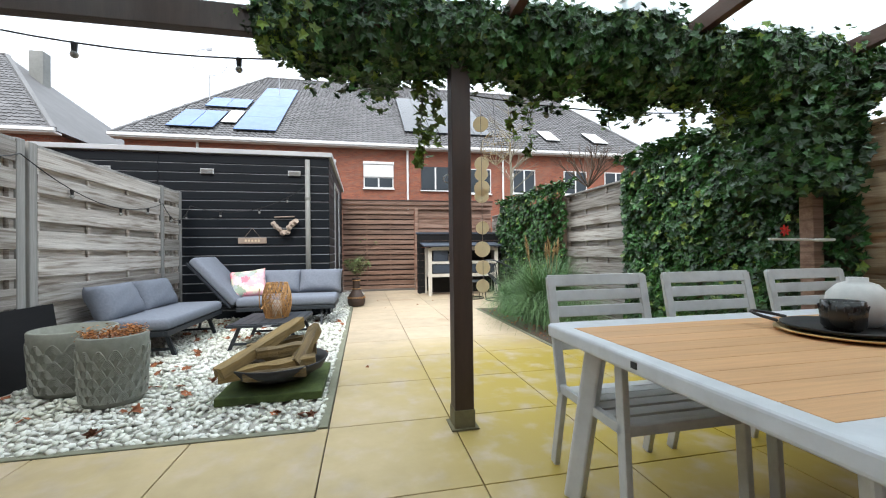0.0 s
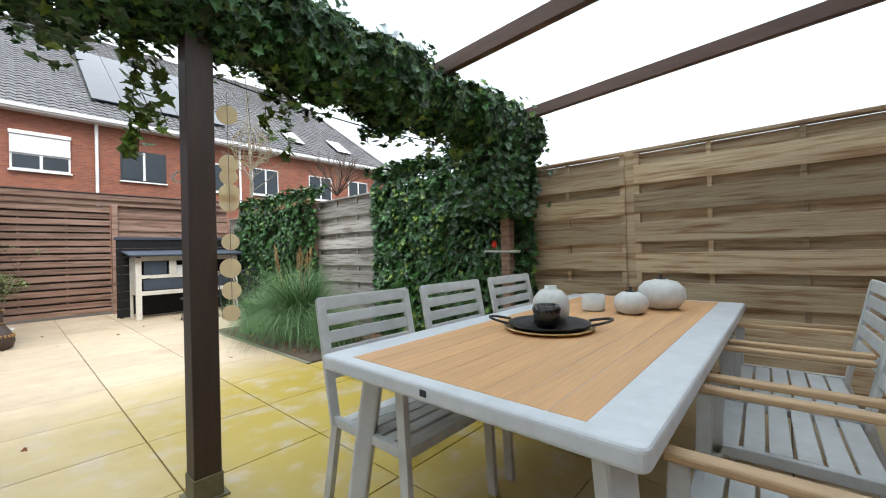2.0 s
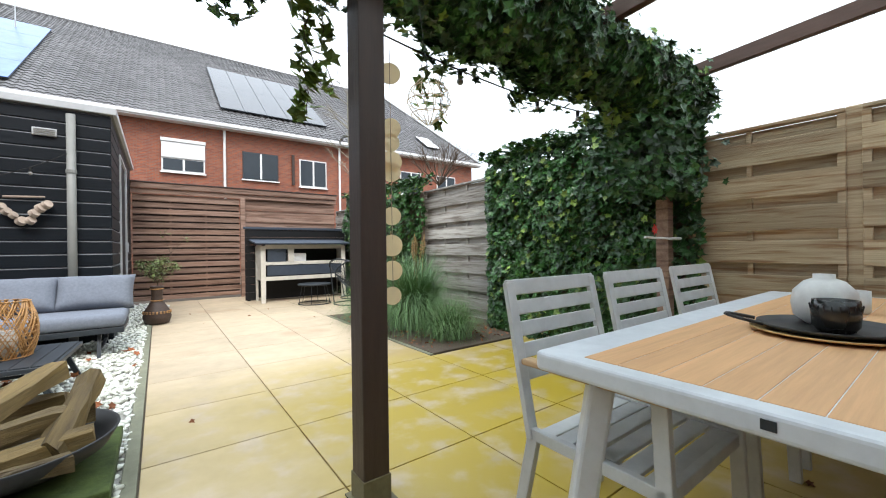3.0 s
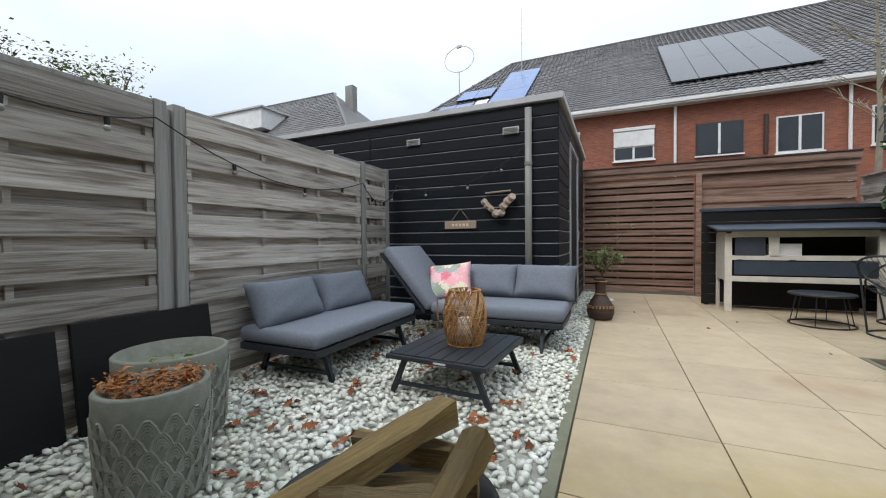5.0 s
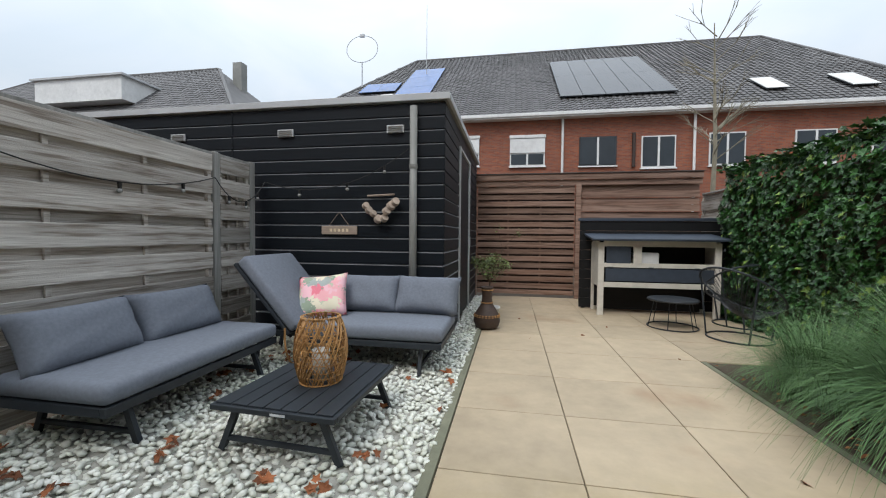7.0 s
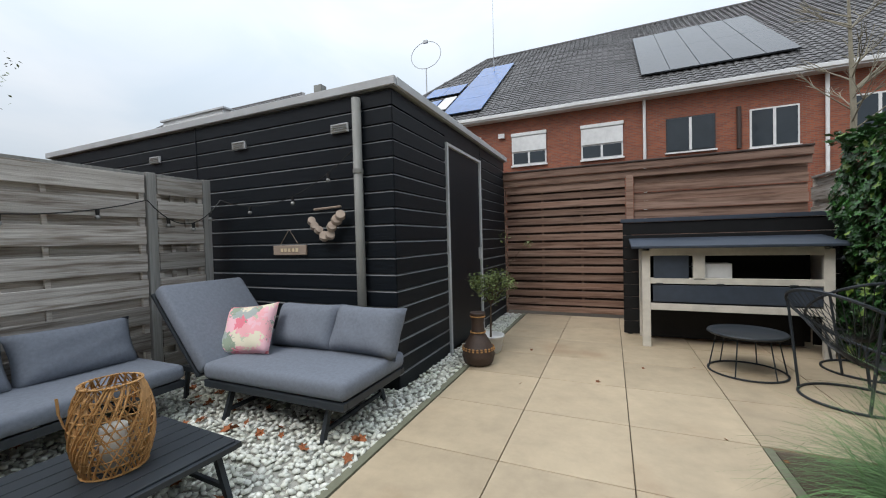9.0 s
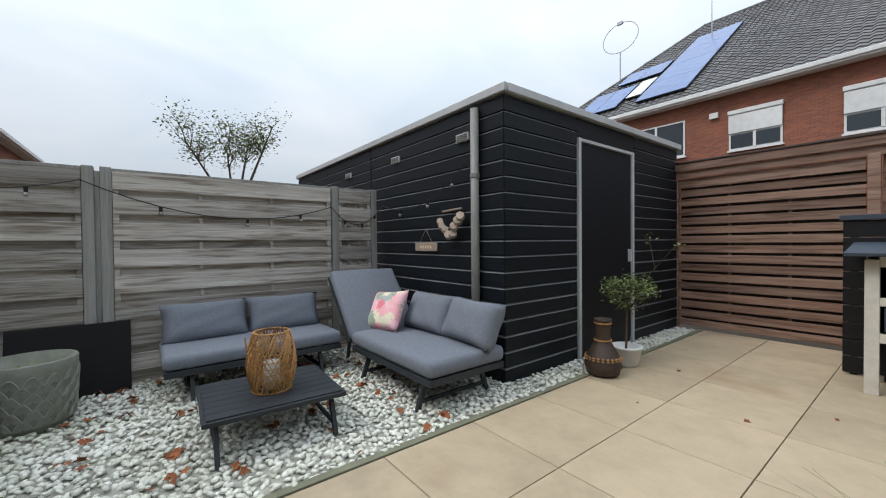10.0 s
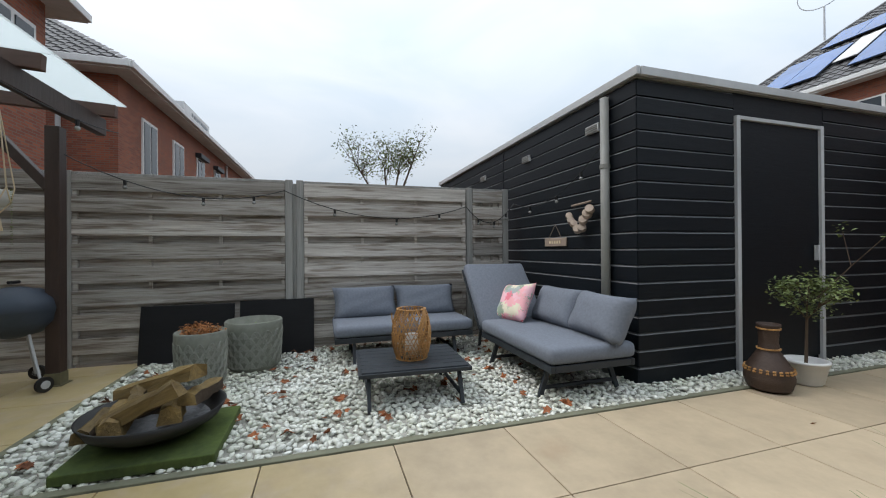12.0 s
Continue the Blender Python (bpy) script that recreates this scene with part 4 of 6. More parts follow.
def planter(name, at, r, h, label, fill):
    p = thing(name, at, label, "planter")
    bm = bmesh.new()
    lathe_bm(bm, ((r * 0.72, 0), (r * 0.84, h * 0.03), (r * 0.915, h * 0.12), (r * 0.96, h * 0.45), (r, h * 0.80), (r * 1.01, h - 0.008), (r - 0.004, h), (r - 0.022, h), (r - 0.03, h - 0.09), (0.001, h - 0.09)), 40)
    part("pot_body", bm, M_CONC, p)
    bm = bmesh.new()
    n, rows = 15, 6
    for j in range(rows):
        for k in range(n):
            a = 2 * math.pi * (k + 0.5 * (j % 2)) / n
            zc = h * (0.10 + 0.118 * j)
            hw, hh = math.pi / n, h * 0.15
            for s in (0.25, 0.42, 0.6, 0.78, 0.96):
                pts = []
                for q in range(6):
                    u = -1 + 2 * q / 5
                    z = zc + hh * s * (1 - abs(u) ** 1.8)
                    rr = r * (0.90 + 0.09 * min(1, z / h / 0.8)) + 0.001 + 0.006 * s
                    pts.append((rr * math.cos(a + hw * u * s), rr * math.sin(a + hw * u * s), z))
                for p1, p2 in zip(pts, pts[1:]):
                    cyl_bm(bm, p1, p2, 0.0035 + 0.0015 * (s > 0.9), seg=4)
    part("relief_pattern", bm, M_RELIEF, p)
    rng = random.Random(len(name) + int(r * 100))
    verts, faces = [], []
    for k in range(260 if fill is M_DRYLEAF else 90):
        a, q = rng.random() * 6.28, (r - 0.05) * math.sqrt(rng.random())
        leaf(verts, faces, (q * math.cos(a), q * math.sin(a), h - 0.085 + rng.random() * (0.10 if fill is M_DRYLEAF else 0.02)), rng, 0.02, 0.04)
    foliage("plant_litter", verts, faces, fill, p)
    if fill is M_DRYLEAF:
        verts, faces = [], []
        for cx, cy in ((-0.13, -0.06), (-0.06, -0.11), (0.05, 0.12), (0.12, 0.06), (-0.02, 0.02), (0.10, -0.06)):
            for k in range(150):
                q = Vector([rng.gauss(0, 0.032) for _ in range(3)])
                leaf(verts, faces, (cx + q.x, cy + q.y, h + 0.012 + 0.7 * q.z), rng, 0.014, 0.03)
        foliage("flower_litter", verts, faces, M_MUM, p)
    return p


def leaf(verts, faces, at, rng, lo, hi, up=None, lobes=False):
    """One small leaf: a bent blade of five corners, facing about along up."""
    n = (Vector(up) if up else Vector((0, 0, 1))) + Vector((rng.uniform(-0.7, 0.7), rng.uniform(-0.7, 0.7), rng.uniform(-0.7, 0.7)))
    n.normalize()
    t = n.cross(Vector((rng.uniform(-1, 1), rng.uniform(-1, 1), rng.uniform(-1, 1)))).normalized()
    b = n.cross(t)
    s = rng.uniform(lo, hi)
    at = Vector(at)
    o = len(verts)
    if lobes:
        shape = ((0, -0.45), (0.42, -0.5), (0.36, -0.1), (0.62, 0.12), (0.24, 0.2), (0, 0.72), (-0.24, 0.2), (-0.62, 0.12), (-0.36, -0.1), (-0.42, -0.5))
        verts.append(tuple(at - n * s * 0.12))
        for u, w in shape:
            verts.append(tuple(at + t * u * s + b * w * s))
        m = len(shape)
        for k in range(m):
            faces.append((o, o + 1 + k, o + 1 + (k + 1) % m))
    else:
        for u, w, z in ((0, -0.5, 0), (0.28, 0, 0.06), (0, 0.55, -0.05), (-0.28, 0, 0.06), (0, 0, -0.04)):
            verts.append(tuple(at + t * u * s + b * w * s + n * z * s))
        faces.extend(((o, o + 1, o + 4), (o + 1, o + 2, o + 4), (o + 2, o + 3, o + 4), (o + 3, o, o + 4)))


def foliage(name, verts, faces, material, parent=None):
    me = bpy.data.meshes.new(name)
    me.from_pydata(verts, [], faces)
    me.materials.append(material)
    ob = new(name, me)
    ob.parent = parent
    return tagged(ob, kind="stuff")


def fire_pit():
    tagged(boxpart("garden_slab", (0.72, 0.76, 0.06), (-0.45, 0.87, 0.035), M_MOSS, bevel=0.008), "square mossy green slab under the fire bowl on white pebbles", "slab")
    f = thing("fire_bowl", (-0.46, 0.84, 0.067), "shallow black steel fire bowl filled with split firewood", "fire pit")
    bm = bmesh.new()
    lathe_bm(bm, ((0.001, 0.03), (0.12, 0.03), (0.25, 0.06), (0.33, 0.11), (0.37, 0.165), (0.385, 0.165), (0.345, 0.095), (0.26, 0.045), (0.12, 0.012), (0.001, 0.01)), 40)
    part("bowl", bm, M_BOWL, f)
    bm = bmesh.new()
    cyl_bm(bm, (0, 0, 0), (0, 0, 0.02), 0.13, seg=24)
    part("foot_ring", bm, M_BOWL, f)
    bm = bmesh.new()
    lathe_bm(bm, ((0.001, 0.10), (0.15, 0.098), (0.29, 0.088)), 30)
    for v in bm.verts:
        v.co.z += 0.014 * noise.noise(v.co * 14)
    tagged(part("ash", bm, M_ASH), "bed of grey ash lying in the fire bowl", "ash").matrix_basis = pose(*f.location)
    rng = random.Random(11)
    logs = (((-0.33, -0.32, 0.17), (0.12, 0.26, 0.41), 0.12, 0.10), ((0.16, -0.20, 0.15), (0.26, 0.20, 0.36), 0.11, 0.10), ((-0.22, 0.10, 0.15), (0.0, -0.26, 0.11), 0.11, 0.09),
            ((-0.34, -0.26, 0.13), (0.30, -0.12, 0.17), 0.12, 0.10), ((-0.28, 0.02, 0.14), (0.26, 0.16, 0.20), 0.12, 0.10), ((-0.30, 0.26, 0.20), (0.18, 0.22, 0.26), 0.10, 0.09), ((-0.16, -0.32, 0.13), (0.24, -0.26, 0.13), 0.09, 0.07),
            ((-0.12, -0.14, 0.24), (0.22, -0.02, 0.26), 0.09, 0.08))
    for p, q, w, h in logs:
        p, q = Vector(p) + Vector(f.location), Vector(q) + Vector(f.location)
        bm = bmesh.new()
        d = (q - p).length
        sec = [(-0.5, -0.5), (0.5, -0.42), (0.42, 0.3), (0.05, 0.5), (-0.42, 0.25)]
        rows = []
        for j in range(6):
            y = -d / 2 + d * j / 5
            rows.append([bm.verts.new((u * w + rng.uniform(-0.010, 0.010), y + (rng.uniform(-0.02, 0.02) if j in (0, 5) else 0), v * h + rng.uniform(-0.009, 0.009))) for u, v in sec])
        for a, b in zip(rows, rows[1:]):
            for k in range(5):
                bm.faces.new((a[k], a[(k + 1) % 5], b[(k + 1) % 5], b[k]))
        bm.faces.new(rows[0])
        bm.faces.new(rows[-1][::-1])
        bmesh.ops.recalc_face_normals(bm, faces=list(bm.faces))
        bm.faces.ensure_lookup_table()
        for i, side in enumerate(bm.faces):
            if i % 5 == (0 if w > 0.11 else 4) and i < 25:
                side.material_index = 1
        ob = part("firewood_log", bm, M_LOG)
        ob.data.materials.append(M_BARK)
        ob.matrix_basis = Matrix.Translation((p + q) / 2) @ (q - p).to_track_quat("Y", "Z").to_matrix().to_4x4()
        tagged(ob, "split greenish brown firewood log lying in the fire bowl", "firewood", "firewood in the bowl")


def black_boards():
    for y0, y1, z, lean in ((-0.05, 0.86, 0.62, 9), (0.92, 1.73, 0.64, 8)):
        b = boxpart("leaning_board", (0.035, y1 - y0, z), (0, 0, z / 2), M_DARK, bevel=0.004)
        b.matrix_basis = pose(-2.50, (y0 + y1) / 2, 0.0, 0, -lean, 0)
        tagged(b, "flat black board leaning against the weathered fence", "board", "leaning boards")


def wicker_vase():
    v = thing("floor_vase", (0.06, 5.46, 0), "bulbous dark brown wicker floor vase on the paving", "vase")
    prof = ((0.09, 0), (0.15, 0.02), (0.175, 0.10), (0.165, 0.18), (0.12, 0.26), (0.078, 0.33), (0.066, 0.40), (0.070, 0.49), (0.084, 0.56))
    bm = bmesh.new()
    fine = []
    for (r0, z0), (r1, z1) in zip(prof, prof[1:]):
        for q in range(4):
            fine.append((r0 + (r1 - r0) * q / 4 + 0.003 * (q % 2), z0 + (z1 - z0) * q / 4))
    lathe_bm(bm, (*fine, (0.084, 0.56), (0.072, 0.56), (0.052, 0.40), (0.001, 0.39)), 30)
    part("vase_body", bm, M_VASE, v)
    bm = bmesh.new()
    for z, r in ((0.17, 0.173), (0.19, 0.168), (0.52, 0.079), (0.35, 0.079)):
        for k in range(24):
            a = 2 * math.pi * k / 24
            box_bm(bm, (0.012, 0.02, 0.012), (r * math.cos(a), r * math.sin(a), z), Matrix.Rotation(a, 4, "Z"))
    tagged(part("light_band", bm, M_WICK, v), kind="stuff")


def branch(bm, p, d, length, r, depth, rng, tips, bend=0.35):
    q = p + d * length
    cyl_bm(bm, p, q, r, r * 0.65, 6)
    if depth == 0:
        tips.append(q)
        return
    tips.append(p.lerp(q, 0.6))
    for k in range(rng.choice((2, 3))):
        nd = (d + Vector((rng.uniform(-1, 1), rng.uniform(-1, 1), rng.uniform(-0.5, 0.8))) * bend * 1.6).normalized()
        branch(bm, p.lerp(q, rng.uniform(0.7, 1)), nd, length * rng.uniform(0.6, 0.85), r * 0.6, depth - 1, rng, tips, bend)


def small_tree():
    t = thing("potted_olive_tree", (0.06, 5.93, 0), "small olive tree in a white pot by the black shed", "potted plant")
    bm = bmesh.new()
    lathe_bm(bm, ((0.10, 0), (0.12, 0.02), (0.155, 0.19), (0.165, 0.19), (0.165, 0.21), (0.14, 0.21), (0.13, 0.17), (0.001, 0.17)), 32)
    part("pot", bm, M_WHITE, t)
    rng = random.Random(5)
    bm = bmesh.new()
    tips = []
    cyl_bm(bm, (0, 0, 0.15), (0.01, 0.0, 0.58), 0.014, 0.01, 8)
    for k in range(6):
        a = 1.05 * k
        branch(bm, Vector((0.01, 0, 0.57)), Vector((math.cos(a) * 0.6, math.sin(a) * 0.6, 0.8)).normalized(), 0.18, 0.006, 2, rng, tips)
    branch(bm, Vector((0.05, 0.05, 0.75)), Vector((0.35, 0.55, 0.75)).normalized(), 0.42, 0.005, 1, rng, tips)
    part("trunk", bm, M_STEM, t)
    verts, faces = [], []
    for q in tips:
        for k in range(18):
            leaf(verts, faces, q + Vector([rng.gauss(0, 0.035) for _ in range(3)]), rng, 0.028, 0.05)
    foliage("crown", verts, faces, M_OLIVE, t)


def hutch():
    y = 7.0
    p = thing("back_panel", (2.72, 7.32, 0), "tall black boarded panel standing behind the rabbit hutch", "panel")
    for k in range(9):
        boxpart("board", (2.35, 0.03, 0.162), (0, 0, 0.1 + 0.167 * k), M_DARK, p, bevel=0.006)
    boxpart("top_rail", (2.4, 0.07, 0.05), (0, 0, 1.545), M_HUTCHB, p)
    for x in (-1.1, 1.1):
        boxpart("upright", (0.06, 0.04, 1.5), (x, 0.035, 0.75), M_DARK, p)
    h = thing("rabbit_hutch", (2.62, y, 0), "cream and slate blue wooden rabbit hutch on legs on the paving", "hutch")
    W, D = 1.78, 0.5
    bm = bmesh.new()
    f = -D / 2
    for x in (-W / 2 + 0.05, W / 2 - 0.05):
        for yy in (f, D / 2):
            box_bm(bm, (0.09, 0.05, 1.16), (x, yy, 0.58), bevel=0.005)
    for z, hh in ((1.14, 0.09), (0.80, 0.07), (0.49, 0.08)):
        box_bm(bm, (W - 0.18, 0.04, hh), (0, f, z), bevel=0.004)
    box_bm(bm, (0.12, 0.04, 0.30), (-0.30, f, 0.965), bevel=0.004)
    part("front_frame", bm, M_HUTCHW, h)
    bm = bmesh.new()
    for x in (-W / 2 + 0.02, W / 2 - 0.02):
        box_bm(bm, (0.02, D - 0.05, 0.72), (x, 0, 0.82), bevel=0.002)
    box_bm(bm, (W - 0.06, 0.02, 1.1), (0, D / 2 - 0.04, 0.6), bevel=0.002)
    part("side_panel", bm, M_HUTCHW, h)
    boxpart("floor_board", (W - 0.08, D - 0.08, 0.02), (0, 0, 0.48), M_DARK, h)
    boxpart("inner_wall", (W - 0.08, 0.01, 1.05), (0, D / 2 - 0.07, 0.6), M_DARK, h)
    d = boxpart("hutch_door", (0.36, 0.025, 0.27), (-0.58, f - 0.01, 0.965), M_HUTCHB, h, label="slate blue hutch door")
    boxpart("latch", (0.03, 0.02, 0.015), (-0.38, f - 0.03, 0.97), M_ANTH, d)
    boxpart("lower_panel", (W - 0.22, 0.025, 0.20), (0.01, f - 0.01, 0.65), M_HUTCHB, h, label="slate blue lower front panel")
    for x in (-0.70, -0.10, 0.55):
        boxpart("hinge", (0.07, 0.012, 0.02), (x, f - 0.028, 0.765), M_ANTH, h, bevel=0.002)
    bm = bmesh.new()
    box_bm(bm, (W + 0.22, D + 0.28, 0.03), (0, -0.02, 1.25), Matrix.Rotation(radians(7), 4, "X"), 0.004)
    part("roof", bm, M_HUTCHB, h, "slate blue sloping roof")
    boxpart("lower_back", (W - 0.2, 0.02, 0.42), (0, D / 2 - 0.08, 0.24), M_DARK, h)
    tagged(boxpart("nest_box", (0.36, 0.2, 0.17), (2.47, y - 0.1, 0.585 + 0.33), M_WHITE), "white box inside the rabbit hutch", "box")


def ring(bm, r, z, rad, at=(0, 0), seg=36, tilt=None):
    pts = []
    for k in range(seg + 1):
        a = 2 * math.pi * k / seg
        v = Vector((r * math.cos(a), r * math.sin(a), 0))
        if tilt:
            v = tilt @ v
        pts.append(v + Vector((at[0], at[1], z)))
    for p, q in zip(pts, pts[1:]):
        cyl_bm(bm, p, q, rad, seg=6)


def patio_chairs():
    t = thing("round_side_table", (2.58, 6.05, 0), "low round side table with black wire base on the paving", "table")
    bm = bmesh.new()
    lathe_bm(bm, ((0.30, 0.37), (0.32, 0.385), (0.31, 0.40), (0.28, 0.385), (0.001, 0.38)), 36)
    part("tabletop", bm, M_ANTH, t)
    bm = bmesh.new()
    ring(bm, 0.31, 0.012, 0.009)
    for k in range(6):
        a = math.pi * k / 3
        cyl_bm(bm, (0.31 * math.cos(a), 0.31 * math.sin(a), 0.01), (0.24 * math.cos(a), 0.24 * math.sin(a), 0.375), 0.006, seg=6)
    part("wire_base", bm, M_ANTH, t)
    for n, (x, y, rz) in enumerate(((3.15, 5.55, 115), (3.62, 6.4, 180))):
        c = thing("acapulco_chair", (x, y, 0), "round black string lounge chair on a steel tube frame", "chair", rz, "string chairs")
        tilt = Matrix.Rotation(radians(38), 3, "X")
        bm = bmesh.new()
        ring(bm, 0.46, 0.60, 0.013, tilt=tilt)
        part("seat_rim", bm, M_ANTH, c)
        bm = bmesh.new()
        ctr = Vector((0, -0.02, 0.28))
        for k in range(44):
            a = 2 * math.pi * k / 44
            e = tilt @ Vector((0.46 * math.cos(a), 0.46 * math.sin(a), 0)) + Vector((0, 0, 0.60))
            mid = e.lerp(ctr, 0.55) + Vector((0, 0, -0.06))
            cyl_bm(bm, e, mid, 0.0035, seg=4)
            cyl_bm(bm, mid, ctr, 0.0035, seg=4)
        part("string_seat", bm, M_ANTH, c)
        bm = bmesh.new()
        ring(bm, 0.34, 0.012, 0.011)
        for a in (0.6, 2.5, 4.2, 5.2):
            e = tilt @ Vector((0.45 * math.cos(a), 0.45 * math.sin(a), 0)) + Vector((0, 0, 0.60))
            cyl_bm(bm, (0.34 * math.cos(a), 0.34 * math.sin(a), 0.01), e, 0.011, seg=6)
        part("tube_base", bm, M_ANTH, c)


def dining_table():
    x0, x1, y0, y1, z = 1.01, 3.45, -2.04, -0.86, 0.745
    cx, cy, L, W = (x0 + x1) / 2, (y0 + y1) / 2, x1 - x0, y1 - y0
    t = thing("dining_table", (cx, cy, 0), "light grey garden dining table with orange brown slatted top", "table")
    bm = bmesh.new()
    box_bm(bm, (L, W, 0.055), (0, 0, z - 0.0275))
    bmesh.ops.bevel(bm, geom=[e for e in bm.edges if abs(e.verts[0].co.z - e.verts[1].co.z) > 0.03], offset=0.028, segments=5, profile=0.5, affect="EDGES")
    bmesh.ops.bevel(bm, geom=[e for e in bm.edges if abs(e.verts[0].co.z - e.verts[1].co.z) < 0.001], offset=0.012, segments=3, profile=0.5, affect="EDGES")
    part("top_frame", bm, M_GREYP, t)
    n = 9
    w = (W - 0.28) / n
    for k in range(n):
        boxpart("top_slat", (L - 0.11, w - 0.002, 0.008), (0, -W / 2 + 0.14 + w * (k + 0.5), z - 0.0025), M_TEAK, t, bevel=0.0015)
    bm = bmesh.new()
    box_bm(bm, (L - 0.34, 0.03, 0.05), (0, W / 2 - 0.17, z - 0.075), bevel=0.003)
    box_bm(bm, (L - 0.34, 0.03, 0.05), (0, -W / 2 + 0.17, z - 0.075), bevel=0.003)
    part("apron", bm, M_GREYP, t)
    for sx in (-1, 1):
        for sy in (-1, 1):
            bm = bmesh.new()
            beam_bm(bm, (sx * (L / 2 - 0.17), sy * (W / 2 - 0.13), z - 0.05), (sx * (L / 2 - 0.10), sy * (W / 2 - 0.05), 0.0), 0.085, 0.075, 0.012)
            part("leg", bm, M_GREYP, t)
    boxpart("maker_plate", (0.004, 0.025, 0.02), (-L / 2 - 0.001, 0.02, z - 0.025), M_ANTH, t, bevel=0)


def dining_chair(at, rz, label):
    """Slatted armchair; it faces +y in its own frame, its back at -y."""
    c = thing("dining_chair", at, label, "chair", rz, "dining chairs")
    for k in range(6):
        boxpart("seat_slat", (0.50, 0.062, 0.014), (0, -0.17 + 0.073 * k, 0.415 - 0.004 * abs(k - 2.5)), M_CHAIRG, c, bevel=0.003)
    bm = bmesh.new()
    for x in (-0.265, 0.265):
        box_bm(bm, (0.028, 0.46, 0.04), (x, 0.01, 0.40), bevel=0.004)
    box_bm(bm, (0.50, 0.028, 0.04), (0, 0.23, 0.395), bevel=0.004)
    part("seat_frame", bm, M_CHAIRG, c)
    rot = Matrix.Rotation(radians(12), 4, "X")
    bm = bmesh.new()
    for x in (-0.265, 0.265):
        beam_bm(bm, (x, -0.22, 0.38), (x, -0.33, 0.93), 0.045, 0.022, 0.004)
    box_bm(bm, (0.56, 0.02, 0.06), (0, -0.327, 0.91), rot, 0.005)
    part("back_frame", bm, M_CHAIRG, c)
    for k in range(4):
        z = 0.60 + 0.078 * k
        boxpart("back_slat", (0.50, 0.014, 0.055), (0, -0.22 - 0.2 * (z - 0.38), z), M_CHAIRG, c, rot)
    for x in (-0.265, 0.265):
        bm = bmesh.new()
        beam_bm(bm, (x, 0.22, 0.64), (x, 0.25, 0.0), 0.028, 0.045, 0.004)
        part("leg", bm, M_CHAIRG, c)
        bm = bmesh.new()
        beam_bm(bm, (x, -0.21, 0.40), (x, -0.30, 0.0), 0.028, 0.045, 0.004)
        part("leg", bm, M_CHAIRG, c)
        bm = bmesh.new()
        box_bm(bm, (0.05, 0.50, 0.022), (x, 0.0, 0.652), bevel=0.006)
        part("armrest", bm, M_ARM, c, "light wooden armrest")
    return c


